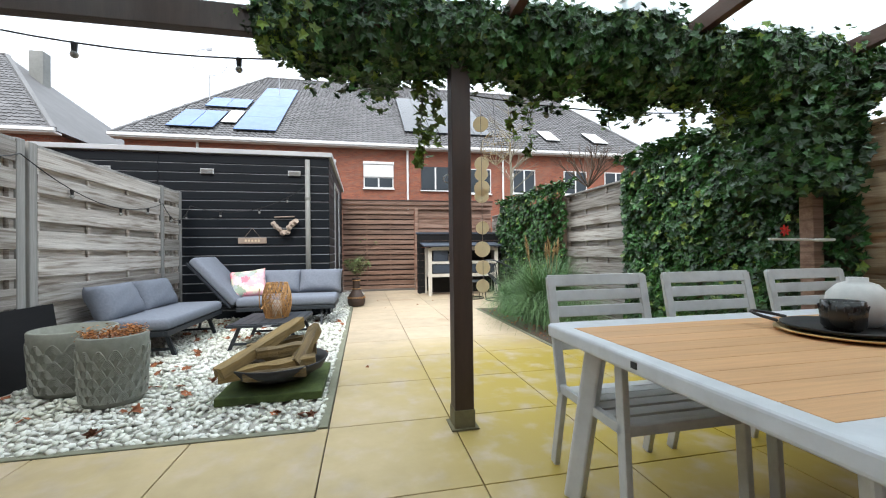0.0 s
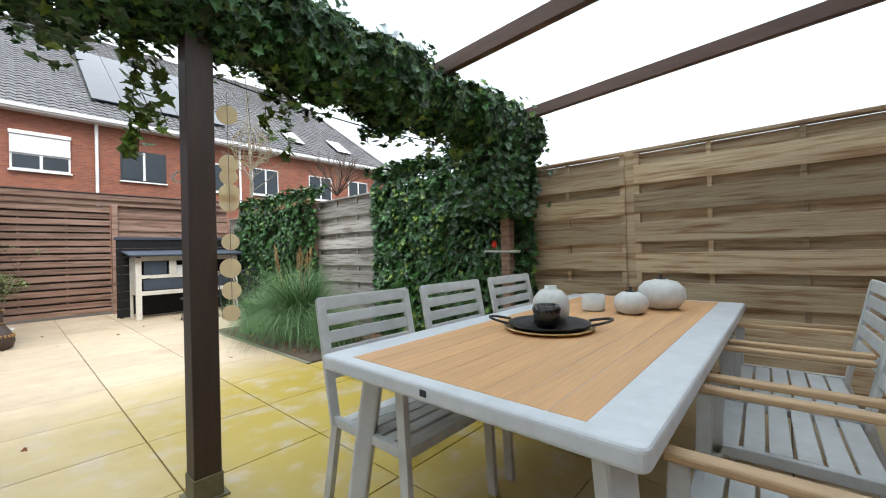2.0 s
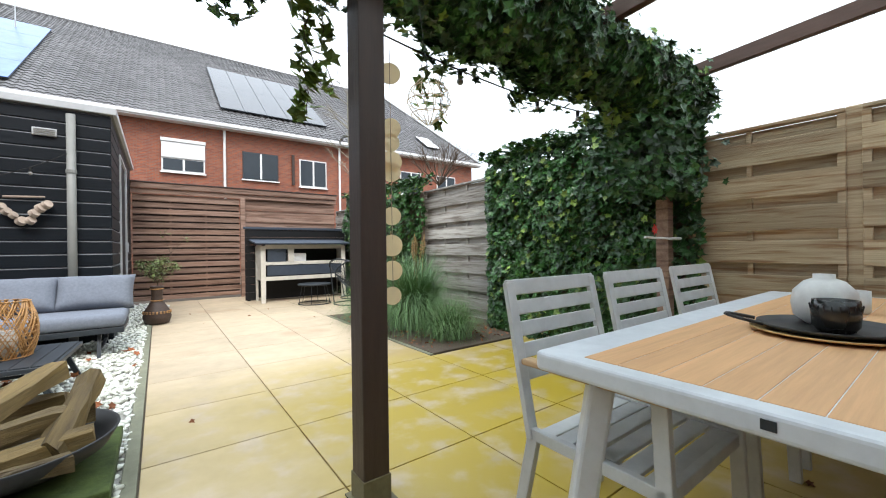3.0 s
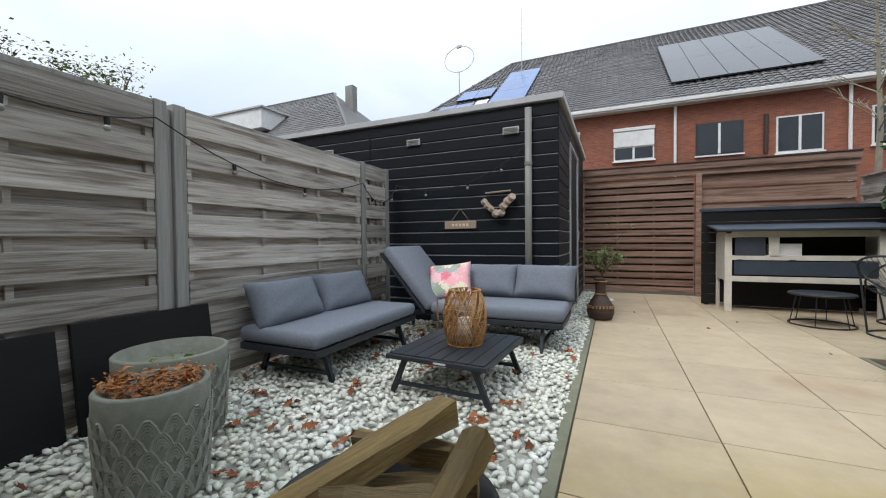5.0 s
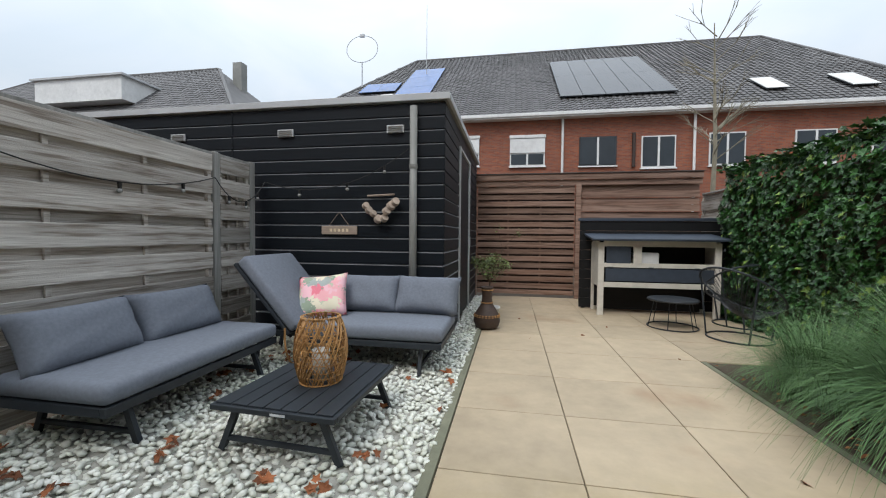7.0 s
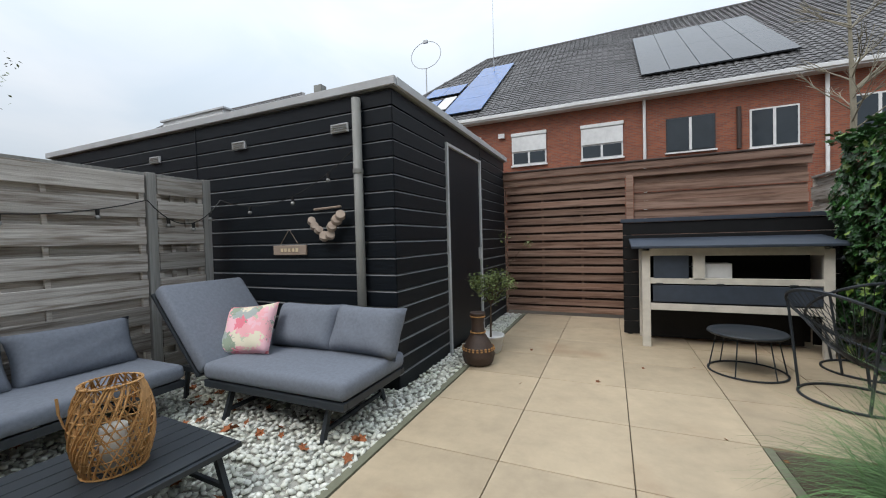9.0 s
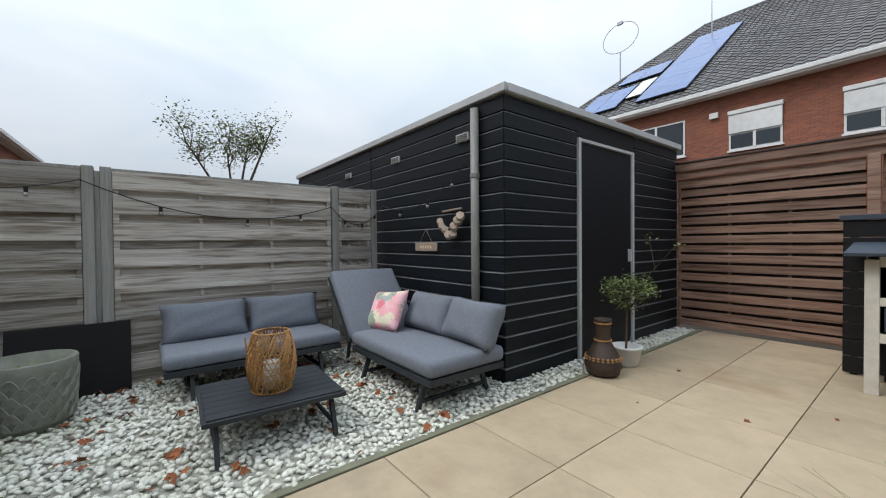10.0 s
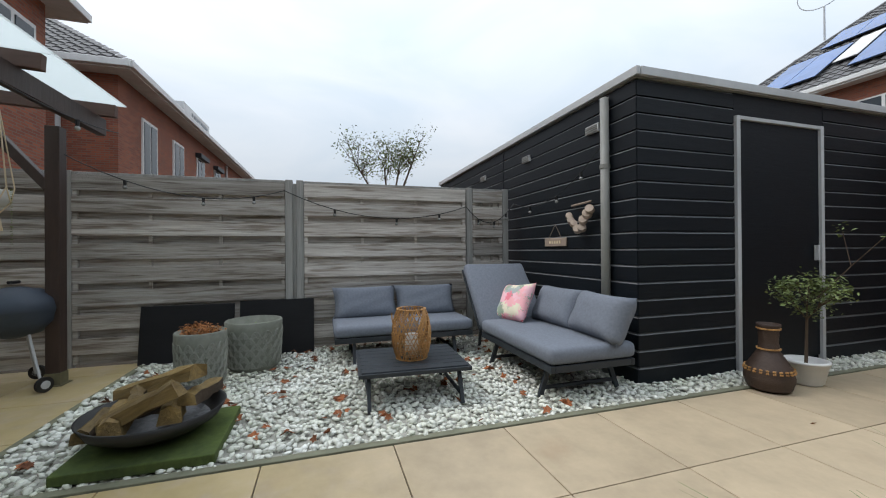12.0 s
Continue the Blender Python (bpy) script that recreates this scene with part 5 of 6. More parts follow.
def dining():
    dining_table()
    a = dining_chair((1.42, -0.95, 0), 180, "light grey slatted garden chair with wooden armrests at the table")
    for x in (2.10, 2.80):
        copy_thing(a, pose(x, -0.95, 0, 0, 0, 180))
    for x in (1.50, 2.18, 2.86):
        copy_thing(a, pose(x, -2.26, 0, 0, 0, 2))
    z = 0.7475
    tr = thing("serving_tray", (1.95, -1.37, z), "round black metal tray with loop handles over a brass rim", "tray", -65)
    bm = bmesh.new()
    lathe_bm(bm, ((0.001, 0.002), (0.17, 0.002), (0.215, 0.012), (0.215, 0.018), (0.17, 0.01), (0.001, 0.01)), 40)
    part("lower_plate", bm, M_GOLD, tr, "brass coloured plate")
    bm = bmesh.new()
    lathe_bm(bm, ((0.001, 0.014), (0.165, 0.014), (0.195, 0.03), (0.195, 0.036), (0.165, 0.024), (0.001, 0.024)), 40)
    part("upper_plate", bm, M_BOWL, tr)
    for s in (-1, 1):
        bm = bmesh.new()
        pts = [Vector((s * (0.19 + 0.10 * math.sin(math.pi * k / 10)), 0.065 * math.cos(math.pi * k / 10) * 1.0, 0.034 + 0.02 * math.sin(math.pi * k / 10))) for k in range(11)]
        for p, q in zip(pts, pts[1:]):
            cyl_bm(bm, p, q, 0.0065, seg=6)
        part("handle", bm, M_BOWL, tr)
    tz = z + 0.0255
    c = thing("tealight_cup", (1.87, -1.40, tz), "black ribbed glass tealight cup on the tray", "cup")
    bm = bmesh.new()
    lathe_bm(bm, ((0.042, 0), (0.058, 0.02), (0.062, 0.07), (0.058, 0.105), (0.053, 0.105), (0.055, 0.06), (0.04, 0.015), (0.001, 0.012)), 30)
    part("cup_body", bm, M_BASKET, c)
    bm = bmesh.new()
    for k in range(20):
        a = 2 * math.pi * k / 20
        cyl_bm(bm, (0.046 * math.cos(a), 0.046 * math.sin(a), 0.004), (0.064 * math.cos(a), 0.064 * math.sin(a), 0.09), 0.002, seg=4)
    part("rib", bm, M_BOWL, c)

    def pot(name, at, prof, label, cat, lid=False):
        p = thing(name, at, label, cat)
        bm = bmesh.new()
        lathe_bm(bm, prof, 36)
        part("pot_body", bm, M_CERAM, p)
        if lid:
            bm = bmesh.new()
            top = prof[-1][1]
            lathe_bm(bm, ((0.03, top - 0.004), (0.03, top + 0.004), (0.008, top + 0.008), (0.006, top + 0.018), (0.012, top + 0.024), (0.001, top + 0.028)), 20)
            part("lid", bm, M_ANTH, p)
        return p
    pot("white_vase", (2.02, -1.35, tz), ((0.05, 0), (0.085, 0.03), (0.092, 0.075), (0.085, 0.12), (0.055, 0.155), (0.03, 0.165), (0.03, 0.18), (0.022, 0.18), (0.02, 0.15), (0.001, 0.14)), "matt white ceramic bottle vase on the tray", "vase")
    pot("ceramic_pot", (2.90, -1.66, z), ((0.05, 0), (0.10, 0.02), (0.135, 0.07), (0.13, 0.13), (0.09, 0.17), (0.03, 0.185)), "round white ceramic pot with small dark lid", "pot", True)
    pot("oil_lamp", (2.62, -1.56, z), ((0.04, 0), (0.08, 0.015), (0.095, 0.06), (0.085, 0.10), (0.05, 0.125), (0.02, 0.13)), "squat white ceramic pot with dark stopper on the table", "pot", True)
    pot("white_cup", (2.62, -1.34, z), ((0.06, 0), (0.068, 0.01), (0.068, 0.10), (0.062, 0.10), (0.06, 0.02), (0.001, 0.015)), "plain white cylindrical ceramic cup on the table", "cup")


def ivy_hedge():
    h = thing("ivy_hedge", (3.9, 0, 0), "dense dark green ivy climbing over the weathered fence", "hedge")
    rng = random.Random(21)
    verts, faces = [], []
    v2, f2 = [], []

    def depth(y, z):
        return 0.24 + 0.09 * noise.noise((y * 1.6, z * 1.6, 0)) + 0.06 * noise.noise((y * 4, z * 4, 3))

    def top(y):
        return 2.28 + 0.12 * noise.noise((y * 1.3, 5, 0)) + 0.05 * noise.noise((y * 6, 5, 1))
    for a, b, n in ((-0.35, 2.25, 9200), (3.85, 7.15, 7400)):
        for k in range(n):
            y = rng.uniform(a, b)
            tz = top(y)
            u = rng.random()
            if u < 0.86:
                z = rng.uniform(0.02, tz)
                edge = min(y - a, b - y, tz - z)
                d = depth(y, z) * min(1, 0.45 + edge * 2.2)
                p = (-d - rng.uniform(0, 0.07), y, z)
                nrm = (-1, rng.uniform(-0.2, 0.2), 0.5)
            else:
                z = tz + rng.uniform(-0.06, 0.08)
                p = (rng.uniform(-0.32, 0.12), y, z)
                nrm = (0, 0, 1)
            leaf(verts, faces, p, rng, 0.045, 0.085, nrm, True)
            if rng.random() < 0.03:
                leaf(v2, f2, (p[0] - 0.03, p[1], p[2] + 0.02), rng, 0.04, 0.08, nrm, True)
        bm = bmesh.new()
        box_bm(bm, (0.12, b - a - 0.2, 2.0), (-0.11, (a + b) / 2, 1.05), bevel=0.03)
        part("stem_core", bm, M_STEM, h)
    foliage("leaves", verts, faces, M_LEAF, h)
    foliage("young_leaves", v2, f2, M_LEAF2, h)


def beam_ivy():
    h = thing("climbing_ivy", (0, -0.125, 2.36), "thick green ivy wrapped over the dark pergola beam", "climbing plant")
    rng = random.Random(8)
    verts, faces, v2, f2 = [], [], [], []
    for k in range(27000):
        x = rng.triangular(-0.55, 4.1, 2.4) if rng.random() < 0.35 else rng.uniform(-0.35, 4.1)
        fade = min(1, (x + 0.6) / 0.5)
        r = (0.23 + 0.10 * noise.noise((x * 1.7, 0, 0)) + 0.12 * noise.noise((x * 5, 2, 0))) * fade
        low = 0.10 * noise.noise((x * 2.3, 9, 0)) + 0.08 * noise.noise((x * 9, 9, 0))
        a = rng.uniform(0, 2 * math.pi)
        rr = r * (rng.uniform(0.7, 1.05) if rng.random() < 0.9 else rng.uniform(1.0, 1.4))
        p = Vector((x, rr * 1.0 * math.cos(a), rr * math.sin(a) * (1.0 if math.sin(a) > 0 else 1.1) + (0.02 + min(0, low) if math.sin(a) < 0 else 0.02)))
        nrm = Vector((0, math.cos(a), math.sin(a)))
        yg = rng.random() < ((0.16 if math.sin(a) > 0.3 else 0.04) if x > 0 else 0.35)
        leaf(v2 if yg else verts, f2 if yg else faces, p, rng, 0.030, 0.062, nrm, True)
    bm = bmesh.new()
    for s in range(11):
        x = rng.uniform(1.1, 3.9)
        p = Vector((x, rng.uniform(-0.15, 0.2), -0.15))
        if s < 5:
            p = Vector(((0.62, 0.55, 0.70, 1.25, 1.45)[s], 0.1 + 0.03 * s, -0.15))
        n = rng.randint(4, 9) if s > 4 else rng.randint(9, 14)
        for k in range(n):
            q = p + Vector((rng.uniform(-0.025, 0.025), rng.uniform(-0.02, 0.02), -0.04))
            cyl_bm(bm, p, q, 0.0022, seg=4)
            p = q
            for m in range(2):
                leaf(v2, f2, p + Vector((rng.uniform(-0.035, 0.035), rng.uniform(-0.03, 0.03), 0)), rng, 0.045, 0.08, (0.2, -0.6, 0.5), True)
    for s in range(14):
        p = Vector((rng.uniform(3.2, 4.0), rng.uniform(-0.3, 0.1), 0.0))
        for k in range(rng.randint(5, 10)):
            q = p + Vector((rng.uniform(-0.01, 0.05), rng.uniform(-0.05, 0.04), rng.uniform(-0.05, 0.035)))
            cyl_bm(bm, p, q, 0.0025, seg=4)
            p = q
            leaf(verts, faces, p, rng, 0.04, 0.075, (0, -0.5, 0.5), True)
    for s in range(3000):
        x = rng.gauss(3.5, 0.24)
        z = -rng.random() * 0.9
        leaf(verts, faces, (x, rng.gauss(0.02, 0.13), z), rng, 0.04, 0.08, (-0.6, -0.6, 0.3), True)
    tagged(part("stem", bm, M_STEM, h), kind="stuff")
    bm = bmesh.new()
    for k in range(9):
        x0 = -0.3 + k * 0.45
        cyl_bm(bm, (x0, rng.uniform(-0.1, 0.1), rng.uniform(0.09, 0.14)), (x0 + 0.5, rng.uniform(-0.1, 0.1), rng.uniform(0.09, 0.14)), 0.014, seg=6)
    box_bm(bm, (4.1, 0.2, 0.22), (2.0, 0, 0.06), bevel=0.05)
    part("woody_stem", bm, M_STEM, h)
    foliage("leaves", verts, faces, M_LEAF, h)
    foliage("young_leaves", v2, f2, M_LEAF2, h)


def grass_clump(at, n, ht, seed, label):
    g = thing("ornamental_grass", at, label, "grass plant")
    rng = random.Random(seed)
    verts, faces = [], []
    for k in range(n):
        a = rng.random() * 6.283
        lean = rng.uniform(0.25, 1.15)
        L = ht * rng.uniform(0.6, 1.2)
        w = rng.uniform(0.0025, 0.005)
        d = Vector((math.cos(a), math.sin(a), 0))
        side = Vector((-d.y, d.x, 0)) * w
        p0 = Vector((rng.gauss(0, 0.09), rng.gauss(0, 0.09), 0))
        o = len(verts)
        segs = 6
        for j in range(segs + 1):
            u = j / segs
            ang = lean * u * 1.55
            p = p0 + d * (L * (math.sin(ang) * u * 0.85)) + Vector((0, 0, L * (u * math.cos(ang * 0.9)) * 0.95))
            p.z = max(p.z, 0.01)
            q = 1 - u * 0.85
            verts += [tuple(p - side * q), tuple(p + side * q)]
        for j in range(segs):
            faces.append((o + 2 * j, o + 2 * j + 1, o + 2 * j + 3, o + 2 * j + 2))
    foliage("blades", verts, faces, M_GRASS, g)
    return g


def planting():
    structure(boxpart("planting_bed", (1.6, 2.9, 0.05), (3.1, 2.98, -0.015), M_GROUND))
    structure(boxpart("edging", (0.05, 2.95, 0.05), (2.275, 3.0, -0.02), M_KERB))
    g = grass_clump((2.80, 2.72, 0.01), 4600, 1.05, 3, "tall arching ornamental grass with dry brown plumes in the planting bed")
    rng = random.Random(9)
    for k in range(7):
        bm = bmesh.new()
        x, y = rng.gauss(0, 0.1), rng.gauss(0, 0.1)
        tx, ty = x + rng.uniform(-0.15, 0.15), y + rng.uniform(-0.15, 0.15)
        h = rng.uniform(0.95, 1.12)
        cyl_bm(bm, (x, y, 0), (tx, ty, h), 0.003, seg=5)
        for q in range(110):
            u = rng.random()
            r = 0.024 * math.sin(math.pi * min(1, u + 0.1)) + 0.006
            a = rng.random() * 6.28
            c = Vector((tx + (tx - x) * u * 0.25, ty + (ty - y) * u * 0.25, h - 0.05 + 0.24 * u))
            cyl_bm(bm, c, c + Vector((r * math.cos(a), r * math.sin(a), 0.03)), 0.003, 0.001, 3)
        part("plume", bm, M_PLUME, g)
    grass_clump((2.70, 3.62, 0.01), 3000, 0.66, 5, "green arching ornamental grass beside the paving")
    grass_clump((2.85, 1.95, 0.01), 1300, 0.5, 6, "low tuft of green grass in the planting bed")
    verts, faces = [], []
    for k in range(420):
        leaf(verts, faces, (rng.uniform(2.3, 3.85), rng.uniform(1.6, 4.3), 0.015 + rng.random() * 0.02), rng, 0.03, 0.06)
    tagged(foliage("leaf_litter", verts, faces, M_DRYLEAF), "dry brown leaf litter on the soil", "leaf litter")


def leaf_scatter():
    rng = random.Random(33)
    verts, faces = [], []
    for k in range(120):
        x, y = rng.uniform(-2.6, -0.1), rng.uniform(0.1, 4.2) ** 1.0
        for m in range(rng.randint(1, 3)):
            leaf(verts, faces, (x + rng.gauss(0, 0.02), y + rng.gauss(0, 0.02), 0.028), rng, 0.035, 0.07, lobes=True)
    for k in range(14):
        leaf(verts, faces, (rng.uniform(0.1, 3.5), rng.uniform(-2, 6.5), 0.006), rng, 0.02, 0.045, lobes=True)
    tagged(foliage("fallen_leaves", verts, faces, M_DRYLEAF), "scattered red brown fallen leaves on the white pebbles", "fallen leaves")


def wall_decor():
    y = 4.48
    s = thing("hanging_sign", (-1.60, y, 1.29), "weathered grey wooden sign hung on twine on the black shed", "sign")
    bm = bmesh.new()
    box_bm(bm, (0.44, 0.02, 0.10), (0, 0, 0), bevel=0.006)
    part("sign_board", bm, M_DRIFT, s)
    bm = bmesh.new()
    for x in (-0.13, 0.13):
        cyl_bm(bm, (x, -0.008, 0.045), (0, -0.004, 0.21), 0.003, seg=5)
    part("twine", bm, M_DRIFT, s)
    for k in range(5):
        boxpart("letter_bar", (0.03, 0.004, 0.035), (-0.1 + 0.05 * k, -0.012, 0), M_SHELL, s, bevel=0)
    d = thing("driftwood_garland", (-1.08, y - 0.01, 1.56), "hanging garland of pale driftwood slices and shells below a stick", "ornament")
    bm = bmesh.new()
    cyl_bm(bm, (-0.17, -0.01, 0.12), (0.15, -0.01, 0.135), 0.013, 0.011, 8)
    part("stick", bm, M_DRIFT, d)
    for k, (x, z, r) in enumerate(((-0.19, 0.0, 0.05), (-0.15, -0.05, 0.05), (-0.10, -0.09, 0.05), (-0.04, -0.15, 0.06), (0.03, -0.14, 0.06), (0.06, -0.06, 0.06), (0.11, 0.0, 0.065), (0.16, 0.04, 0.06))):
        bm = bmesh.new()
        cyl_bm(bm, (x, -0.03 - 0.006 * (k % 3), z), (x + 0.03, -0.06 - 0.01 * (k % 2), z + 0.02), r * 0.8, r * 0.7, 14)
        part("wood_slice", bm, M_SLICE, d)


def cable(name, pts, sag, label, bulbs=0):
    c = thing(name, (0, 0, 0), label, "string lights")
    bm = bmesh.new()
    hang = []
    for (p, q) in zip(pts, pts[1:]):
        p, q = Vector(p), Vector(q)
        prev = p
        for k in range(1, 13):
            u = k / 12
            r = p.lerp(q, u) - Vector((0, 0, sag * 4 * u * (1 - u)))
            cyl_bm(bm, prev, r, 0.005, seg=6)
            prev = r
            if k in (3, 7, 10):
                hang.append(r)
    part("cord", bm, M_CABLE, c)
    for r in hang:
        bm = bmesh.new()
        cyl_bm(bm, r, r - Vector((0, 0, 0.05)), 0.016, 0.013, 10)
        s = part("socket", bm, M_CABLE, c)
        bm = bmesh.new()
        bmesh.ops.create_uvsphere(bm, u_segments=10, v_segments=8, radius=0.02, matrix=Matrix.Translation(r - Vector((0, 0, 0.066))))
        part("bulb", bm, M_BULB, s, smooth=True)


def lights():
    cable("string_lights", ((-2.05, -0.50, 2.15), (-2.58, 1.40, 1.93), (-2.58, 3.72, 1.80), (-2.50, 4.40, 1.85), (-0.74, 4.42, 2.20)), 0.24, "black string lights with clear bulbs sagging along the fence")
    cable("string_lights", ((-1.95, 0.02, 2.32), (0.55, 0.02, 2.36)), 0.12, "black string lights with clear bulbs along the pergola beam")
    cable("string_lights", ((0.9, 0.0, 2.1), (3.3, 0.3, 2.25)), 0.06, "black string lights hanging behind the pergola post")


def shell_mobile():
    m = thing("shell_mobile", (0.98, -0.03, 1.90), "hanging strand of cream capiz shell discs beside the post", "ornament")
    bm = bmesh.new()
    cyl_bm(bm, (0, 0, 0.12), (0.005, 0, -1.10), 0.002, seg=4)
    part("cord", bm, M_DRIFT, m)
    for k, z in enumerate((0, -0.26, -0.33, -0.42, -0.47, -0.68, -0.82, -0.94, -1.06)):
        bm = bmesh.new()
        cyl_bm(bm, (0.003 * (k % 2), 0.0, z), (0.003 * (k % 2) + 0.001, 0.002, z), 0.052 - 0.004 * (k % 3), seg=16)
        part("shell_disc", bm, M_THIN, m)


def barbecue():
    b = thing("kettle_barbecue", (-1.98, -0.76, 0), "black kettle barbecue on three steel legs with wheels", "barbecue")
    bm = bmesh.new()
    lathe_bm(bm, ((0.05, 0.46), (0.18, 0.50), (0.27, 0.60), (0.29, 0.70), (0.295, 0.71), (0.27, 0.80), (0.18, 0.88), (0.04, 0.91), (0.001, 0.91)), 36)
    part("kettle", bm, M_HUTCHB, b)
    bm = bmesh.new()
    cyl_bm(bm, (-0.06, 0, 0.95), (0.06, 0, 0.95), 0.014)
    part("lid_handle", bm, M_CABLE, b)
    for a in (1.1, 3.2, 5.3):
        bm = bmesh.new()
        cyl_bm(bm, (0.16 * math.cos(a), 0.16 * math.sin(a), 0.5), (0.30 * math.cos(a), 0.30 * math.sin(a), 0.06), 0.011)
        part("leg", bm, M_TRIM, b)
    for a in (1.1, 3.2):
        bm = bmesh.new()
        x, y = 0.31 * math.cos(a), 0.31 * math.sin(a)
        cyl_bm(bm, (x, y, 0.066), (x + 0.03 * math.cos(a), y + 0.03 * math.sin(a), 0.066), 0.065, seg=24)
        w = part("wheel", bm, M_CABLE, b)
        bm = bmesh.new()
        cyl_bm(bm, (x, y, 0.066), (x + 0.035 * math.cos(a), y + 0.035 * math.sin(a), 0.066), 0.035, seg=16)
        part("hub_cap", bm, M_TRIM, w)


def wire_basket():
    b = thing("wire_basket", (0.95, -0.40, 1.55), "small hanging wire basket below the pergola ivy", "basket")
    bm = bmesh.new()
    for k in range(14):
        a = 2 * math.pi * k / 14
        pts = [Vector((0.085 * math.cos(a + 0.5 * j / 8) * math.sin(math.pi * (0.12 + 0.85 * j / 8)), 0.085 * math.sin(a + 0.5 * j / 8) * math.sin(math.pi * (0.12 + 0.85 * j / 8)), 0.18 - 0.18 * j / 8)) for j in range(9)]
        for p, q in zip(pts, pts[1:]):
            cyl_bm(bm, p, q, 0.0015, seg=4)
    for z, r in ((0.14, 0.07), (0.09, 0.086), (0.04, 0.07)):
        ring(bm, r, z, 0.0018, seg=20)
    part("wire_cage", bm, M_SHELL, b)
    bm = bmesh.new()
    cyl_bm(bm, (0, 0, 0.18), (0, 0.1, 0.70), 0.0015, seg=4)
    part("hanging_wire", bm, M_CABLE, b)


def macrame():
    m = thing("macrame_hanger", (-1.75, -0.72, 1.45), "cream macrame plant hanger with trailing green leaves", "hanging planter")
    bm = bmesh.new()
    for k in range(6):
        a = math.pi * k / 3
        cyl_bm(bm, (0, 0, 1.0), (0.09 * math.cos(a), 0.09 * math.sin(a), 0.3), 0.005, seg=5)
        for s in (-1, 1):
            cyl_bm(bm, (0.09 * math.cos(a), 0.09 * math.sin(a), 0.3), (0.08 * math.cos(a + s * 0.52), 0.08 * math.sin(a + s * 0.52), 0.18), 0.005, seg=5)
            cyl_bm(bm, (0.08 * math.cos(a + s * 0.52), 0.08 * math.sin(a + s * 0.52), 0.18), (0, 0, 0.08), 0.005, seg=5)
        cyl_bm(bm, (0, 0, 0.08), (0.02 * math.cos(a), 0.02 * math.sin(a), -0.06), 0.006, seg=5)
    part("cord_net", bm, M_SHELL, m)
    bm = bmesh.new()
    lathe_bm(bm, ((0.05, 0.14), (0.075, 0.2), (0.08, 0.28), (0.07, 0.28), (0.001, 0.22)), 20)
    part("pot", bm, M_CERAM, m)
    rng = random.Random(4)
    verts, faces = [], []
    for k in range(7):
        a = rng.random() * 6.28
        for j in range(26):
            leaf(verts, faces, (0.09 * math.cos(a), 0.09 * math.sin(a), 0.28 - 0.018 * j), rng, 0.015, 0.03)
    foliage("trailing_leaves", verts, faces, M_OLIVE, m)


def post_hook():
    h = thing("hook_rail", (3.3, -0.2, 1.12), "white metal hook rail on the brown pergola post", "hook")
    bm = bmesh.new()
    cyl_bm(bm, (-0.22, 0, 0.01), (0.2, 0, 0.0), 0.009, seg=8)
    cyl_bm(bm, (0.2, 0, 0), (0.36, -0.02, 0.0), 0.012, seg=8)
    part("rail", bm, M_WHITE, h)
    r = thing("garden_ornament", (3.20, -0.22, 1.13), "small red flower ornament on the white hook rail", "ornament")
    for k in range(7):
        a = 0.9 * k
        bm = bmesh.new()
        bmesh.ops.create_icosphere(bm, subdivisions=1, radius=1, matrix=pose(0.028 * math.cos(a), 0, 0.06 + 0.022 * math.sin(a), 0, -math.degrees(a), 0) @ Matrix.Diagonal((0.024, 0.006, 0.011, 1)))
        part("petal", bm, M_RED, r)
    bm = bmesh.new()
    cyl_bm(bm, (0, 0, 0.0), (0, 0, 0.06), 0.002, seg=5)
    part("stem", bm, M_STEM, r)
    s = thing("curled_hook", (0.79, -0.05, 1.53), "small curled grey metal hook on the dark post", "hook")
    bm = bmesh.new()
    pts = [Vector((-0.03 - 0.03 * k / 14 - (0.035 * (1 - k / 20)) * math.cos(k * 0.6), 0, (0.035 * (1 - k / 20)) * math.sin(k * 0.6))) for k in range(15)]
    for p, q in zip(pts, pts[1:]):
        cyl_bm(bm, p, q, 0.004, seg=6)
    part("hook_wire", bm, M_TRIM, s)


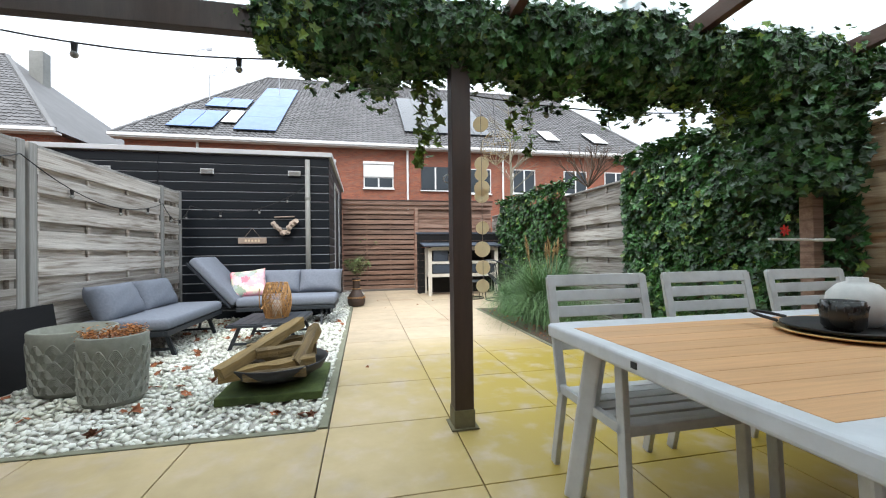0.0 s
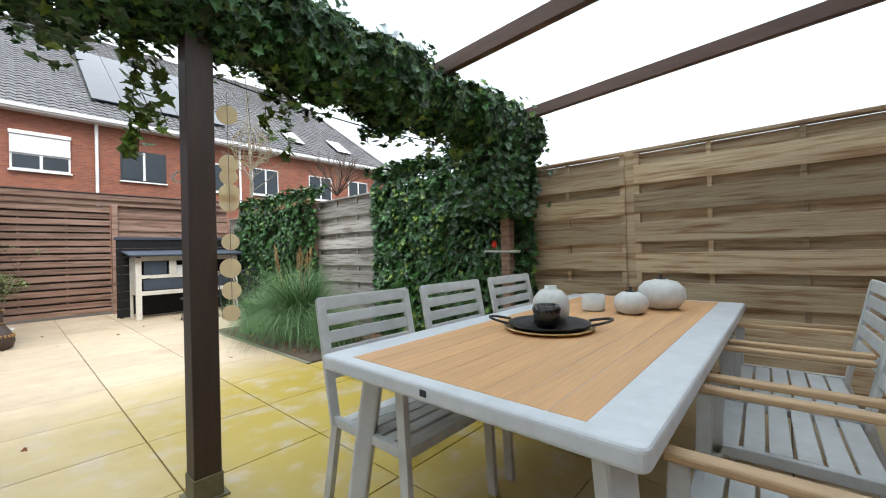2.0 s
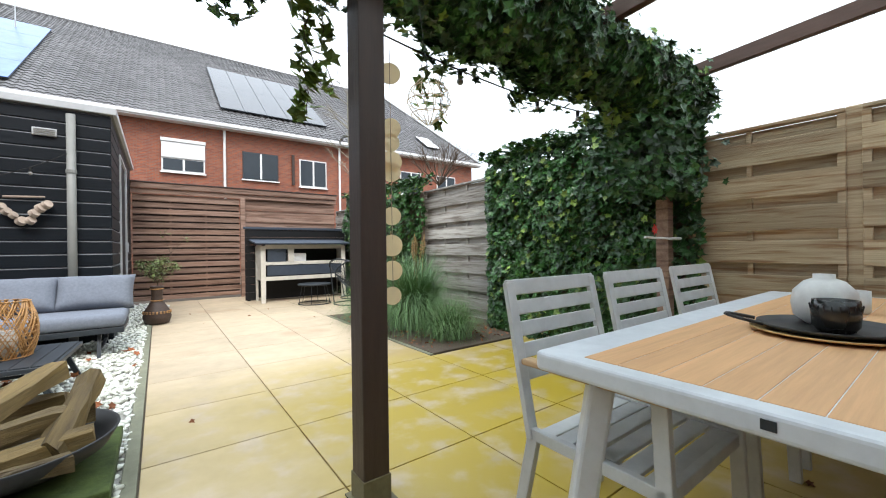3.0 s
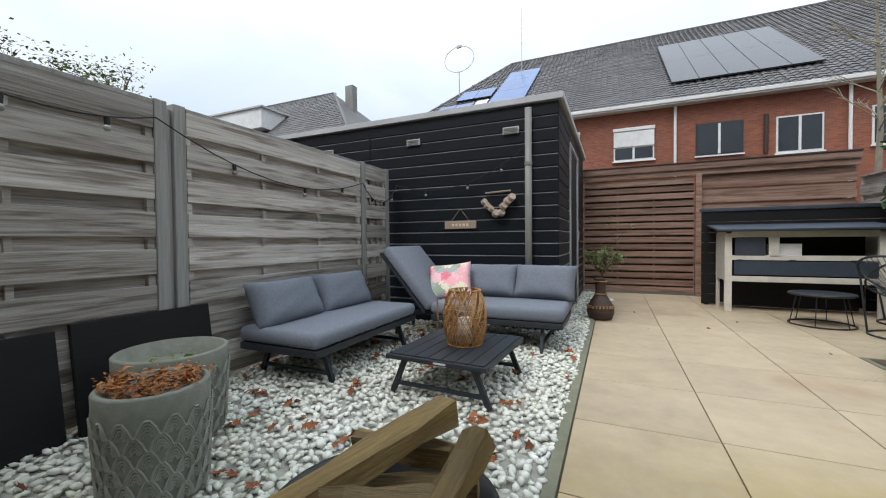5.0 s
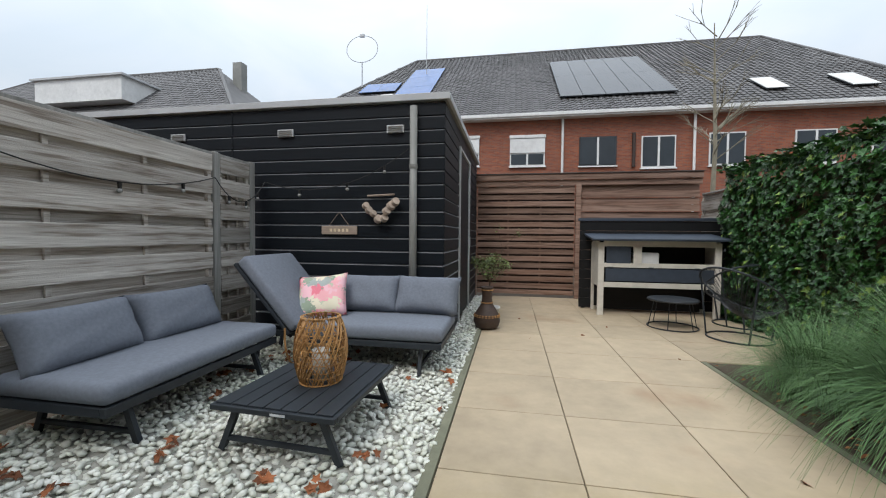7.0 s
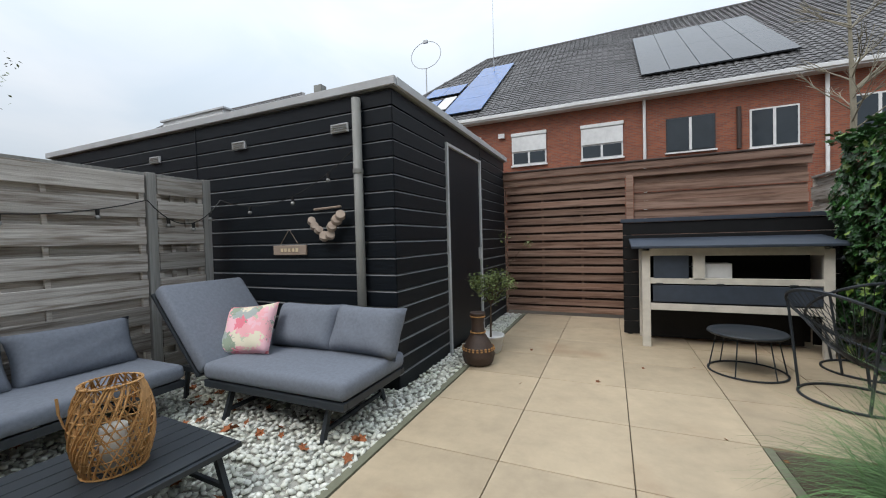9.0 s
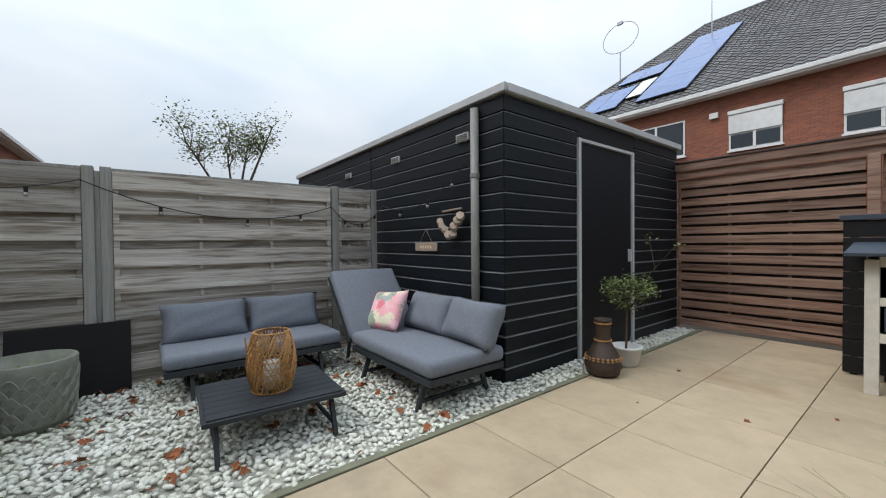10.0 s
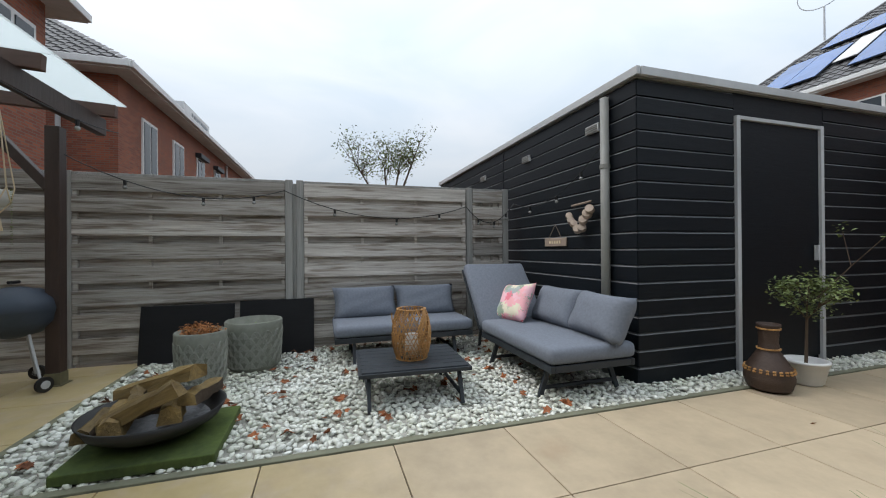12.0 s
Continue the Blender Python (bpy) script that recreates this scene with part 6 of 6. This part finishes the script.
def garden_trees():
    for name, at, ht, seed, leafy, label in (("tree", (-9.4, 3.8, 0), 7.4, 3, True, "slender tree with sparse green leaves beyond the fence"), ("tree", (7.1, 15, 0), 8.6, 7, False, "bare pale barked young tree behind the back fence"), ("tree", (4.9, 5.1, 0), 2.55, 12, False, "bare twiggy brown shrub above the fence")):
        t = thing(name, at, label, "tree")
        rng = random.Random(seed)
        bm = bmesh.new()
        tips = []
        cyl_bm(bm, (0, 0, 0), (0.1, 0, ht * (0.28 if leafy else 0.5)), 0.10 if seed != 12 else 0.05, 0.07 if seed != 12 else 0.04, 8)
        if seed == 7:
            cyl_bm(bm, (0.1, 0, ht * 0.5), (0.0, 0.1, ht), 0.07, 0.015, 8)
            for k in range(26):
                z = ht * rng.uniform(0.45, 0.98)
                a = rng.random() * 6.28
                branch(bm, Vector((0.05, 0, z)), Vector((math.cos(a), math.sin(a), 0.8)).normalized(), 0.75, 0.02, 2, rng, tips, 0.3)
        elif leafy:
            for dy, dx, top, m in ((-1.1, 0.2, 3.9, 8), (1.0, 0.0, 4.7, 10), (-0.2, 0.1, 3.9, 6), (0.4, -0.2, 4.2, 6)):
                p = Vector((0.05, 0, ht * 0.28))
                q = Vector((dx, dy, top))
                cyl_bm(bm, p, q, 0.05, 0.012, 7)
                for k in range(m):
                    u = rng.uniform(0.6, 1)
                    a = rng.random() * 6.28
                    branch(bm, p.lerp(q, u), Vector((math.cos(a) * 0.6, math.sin(a) * 0.6, rng.uniform(0.5, 1.1))).normalized(), 0.36, 0.012, 2, rng, tips, 0.4)
        else:
            for k in range(26):
                a = rng.random() * 6.28
                branch(bm, Vector((0.1, 0, ht * (0.5 if leafy else 0.95))), Vector((math.cos(a) * 0.6, math.sin(a) * 0.6, rng.uniform(0.4, 1.1))).normalized(), 0.55 if leafy else 0.5, 0.02 if leafy else 0.01, 3 if leafy else 2, rng, tips, 0.4)
        part("trunk", bm, M_PALEBARK if seed == 7 else M_STEM, t)
        if leafy:
            verts, faces = [], []
            for q in tips:
                if rng.random() < 0.8:
                    for k in range(rng.randint(8, 16)):
                        leaf(verts, faces, q + Vector([rng.gauss(0, 0.16) for _ in range(3)]), rng, 0.05, 0.10)
            foliage("crown", verts, faces, M_OLIVE, t)


planter_a = None
for build in (lounge, coffee_table, wicker_lantern, fire_pit, black_boards, wicker_vase, small_tree, hutch, patio_chairs, dining, ivy_hedge, beam_ivy, planting, leaf_scatter, wall_decor, lights, shell_mobile, barbecue, wire_basket, macrame, post_hook, garden_trees):
    build()
planter("concrete_planter", (-1.57, 0.79, 0), 0.205, 0.50, "round grey concrete planter with petal relief and dry leaves", M_DRYLEAF)
planter("concrete_planter", (-2.04, 1.15, 0), 0.27, 0.50, "round grey concrete planter with petal relief and low moss", M_LEAF2)
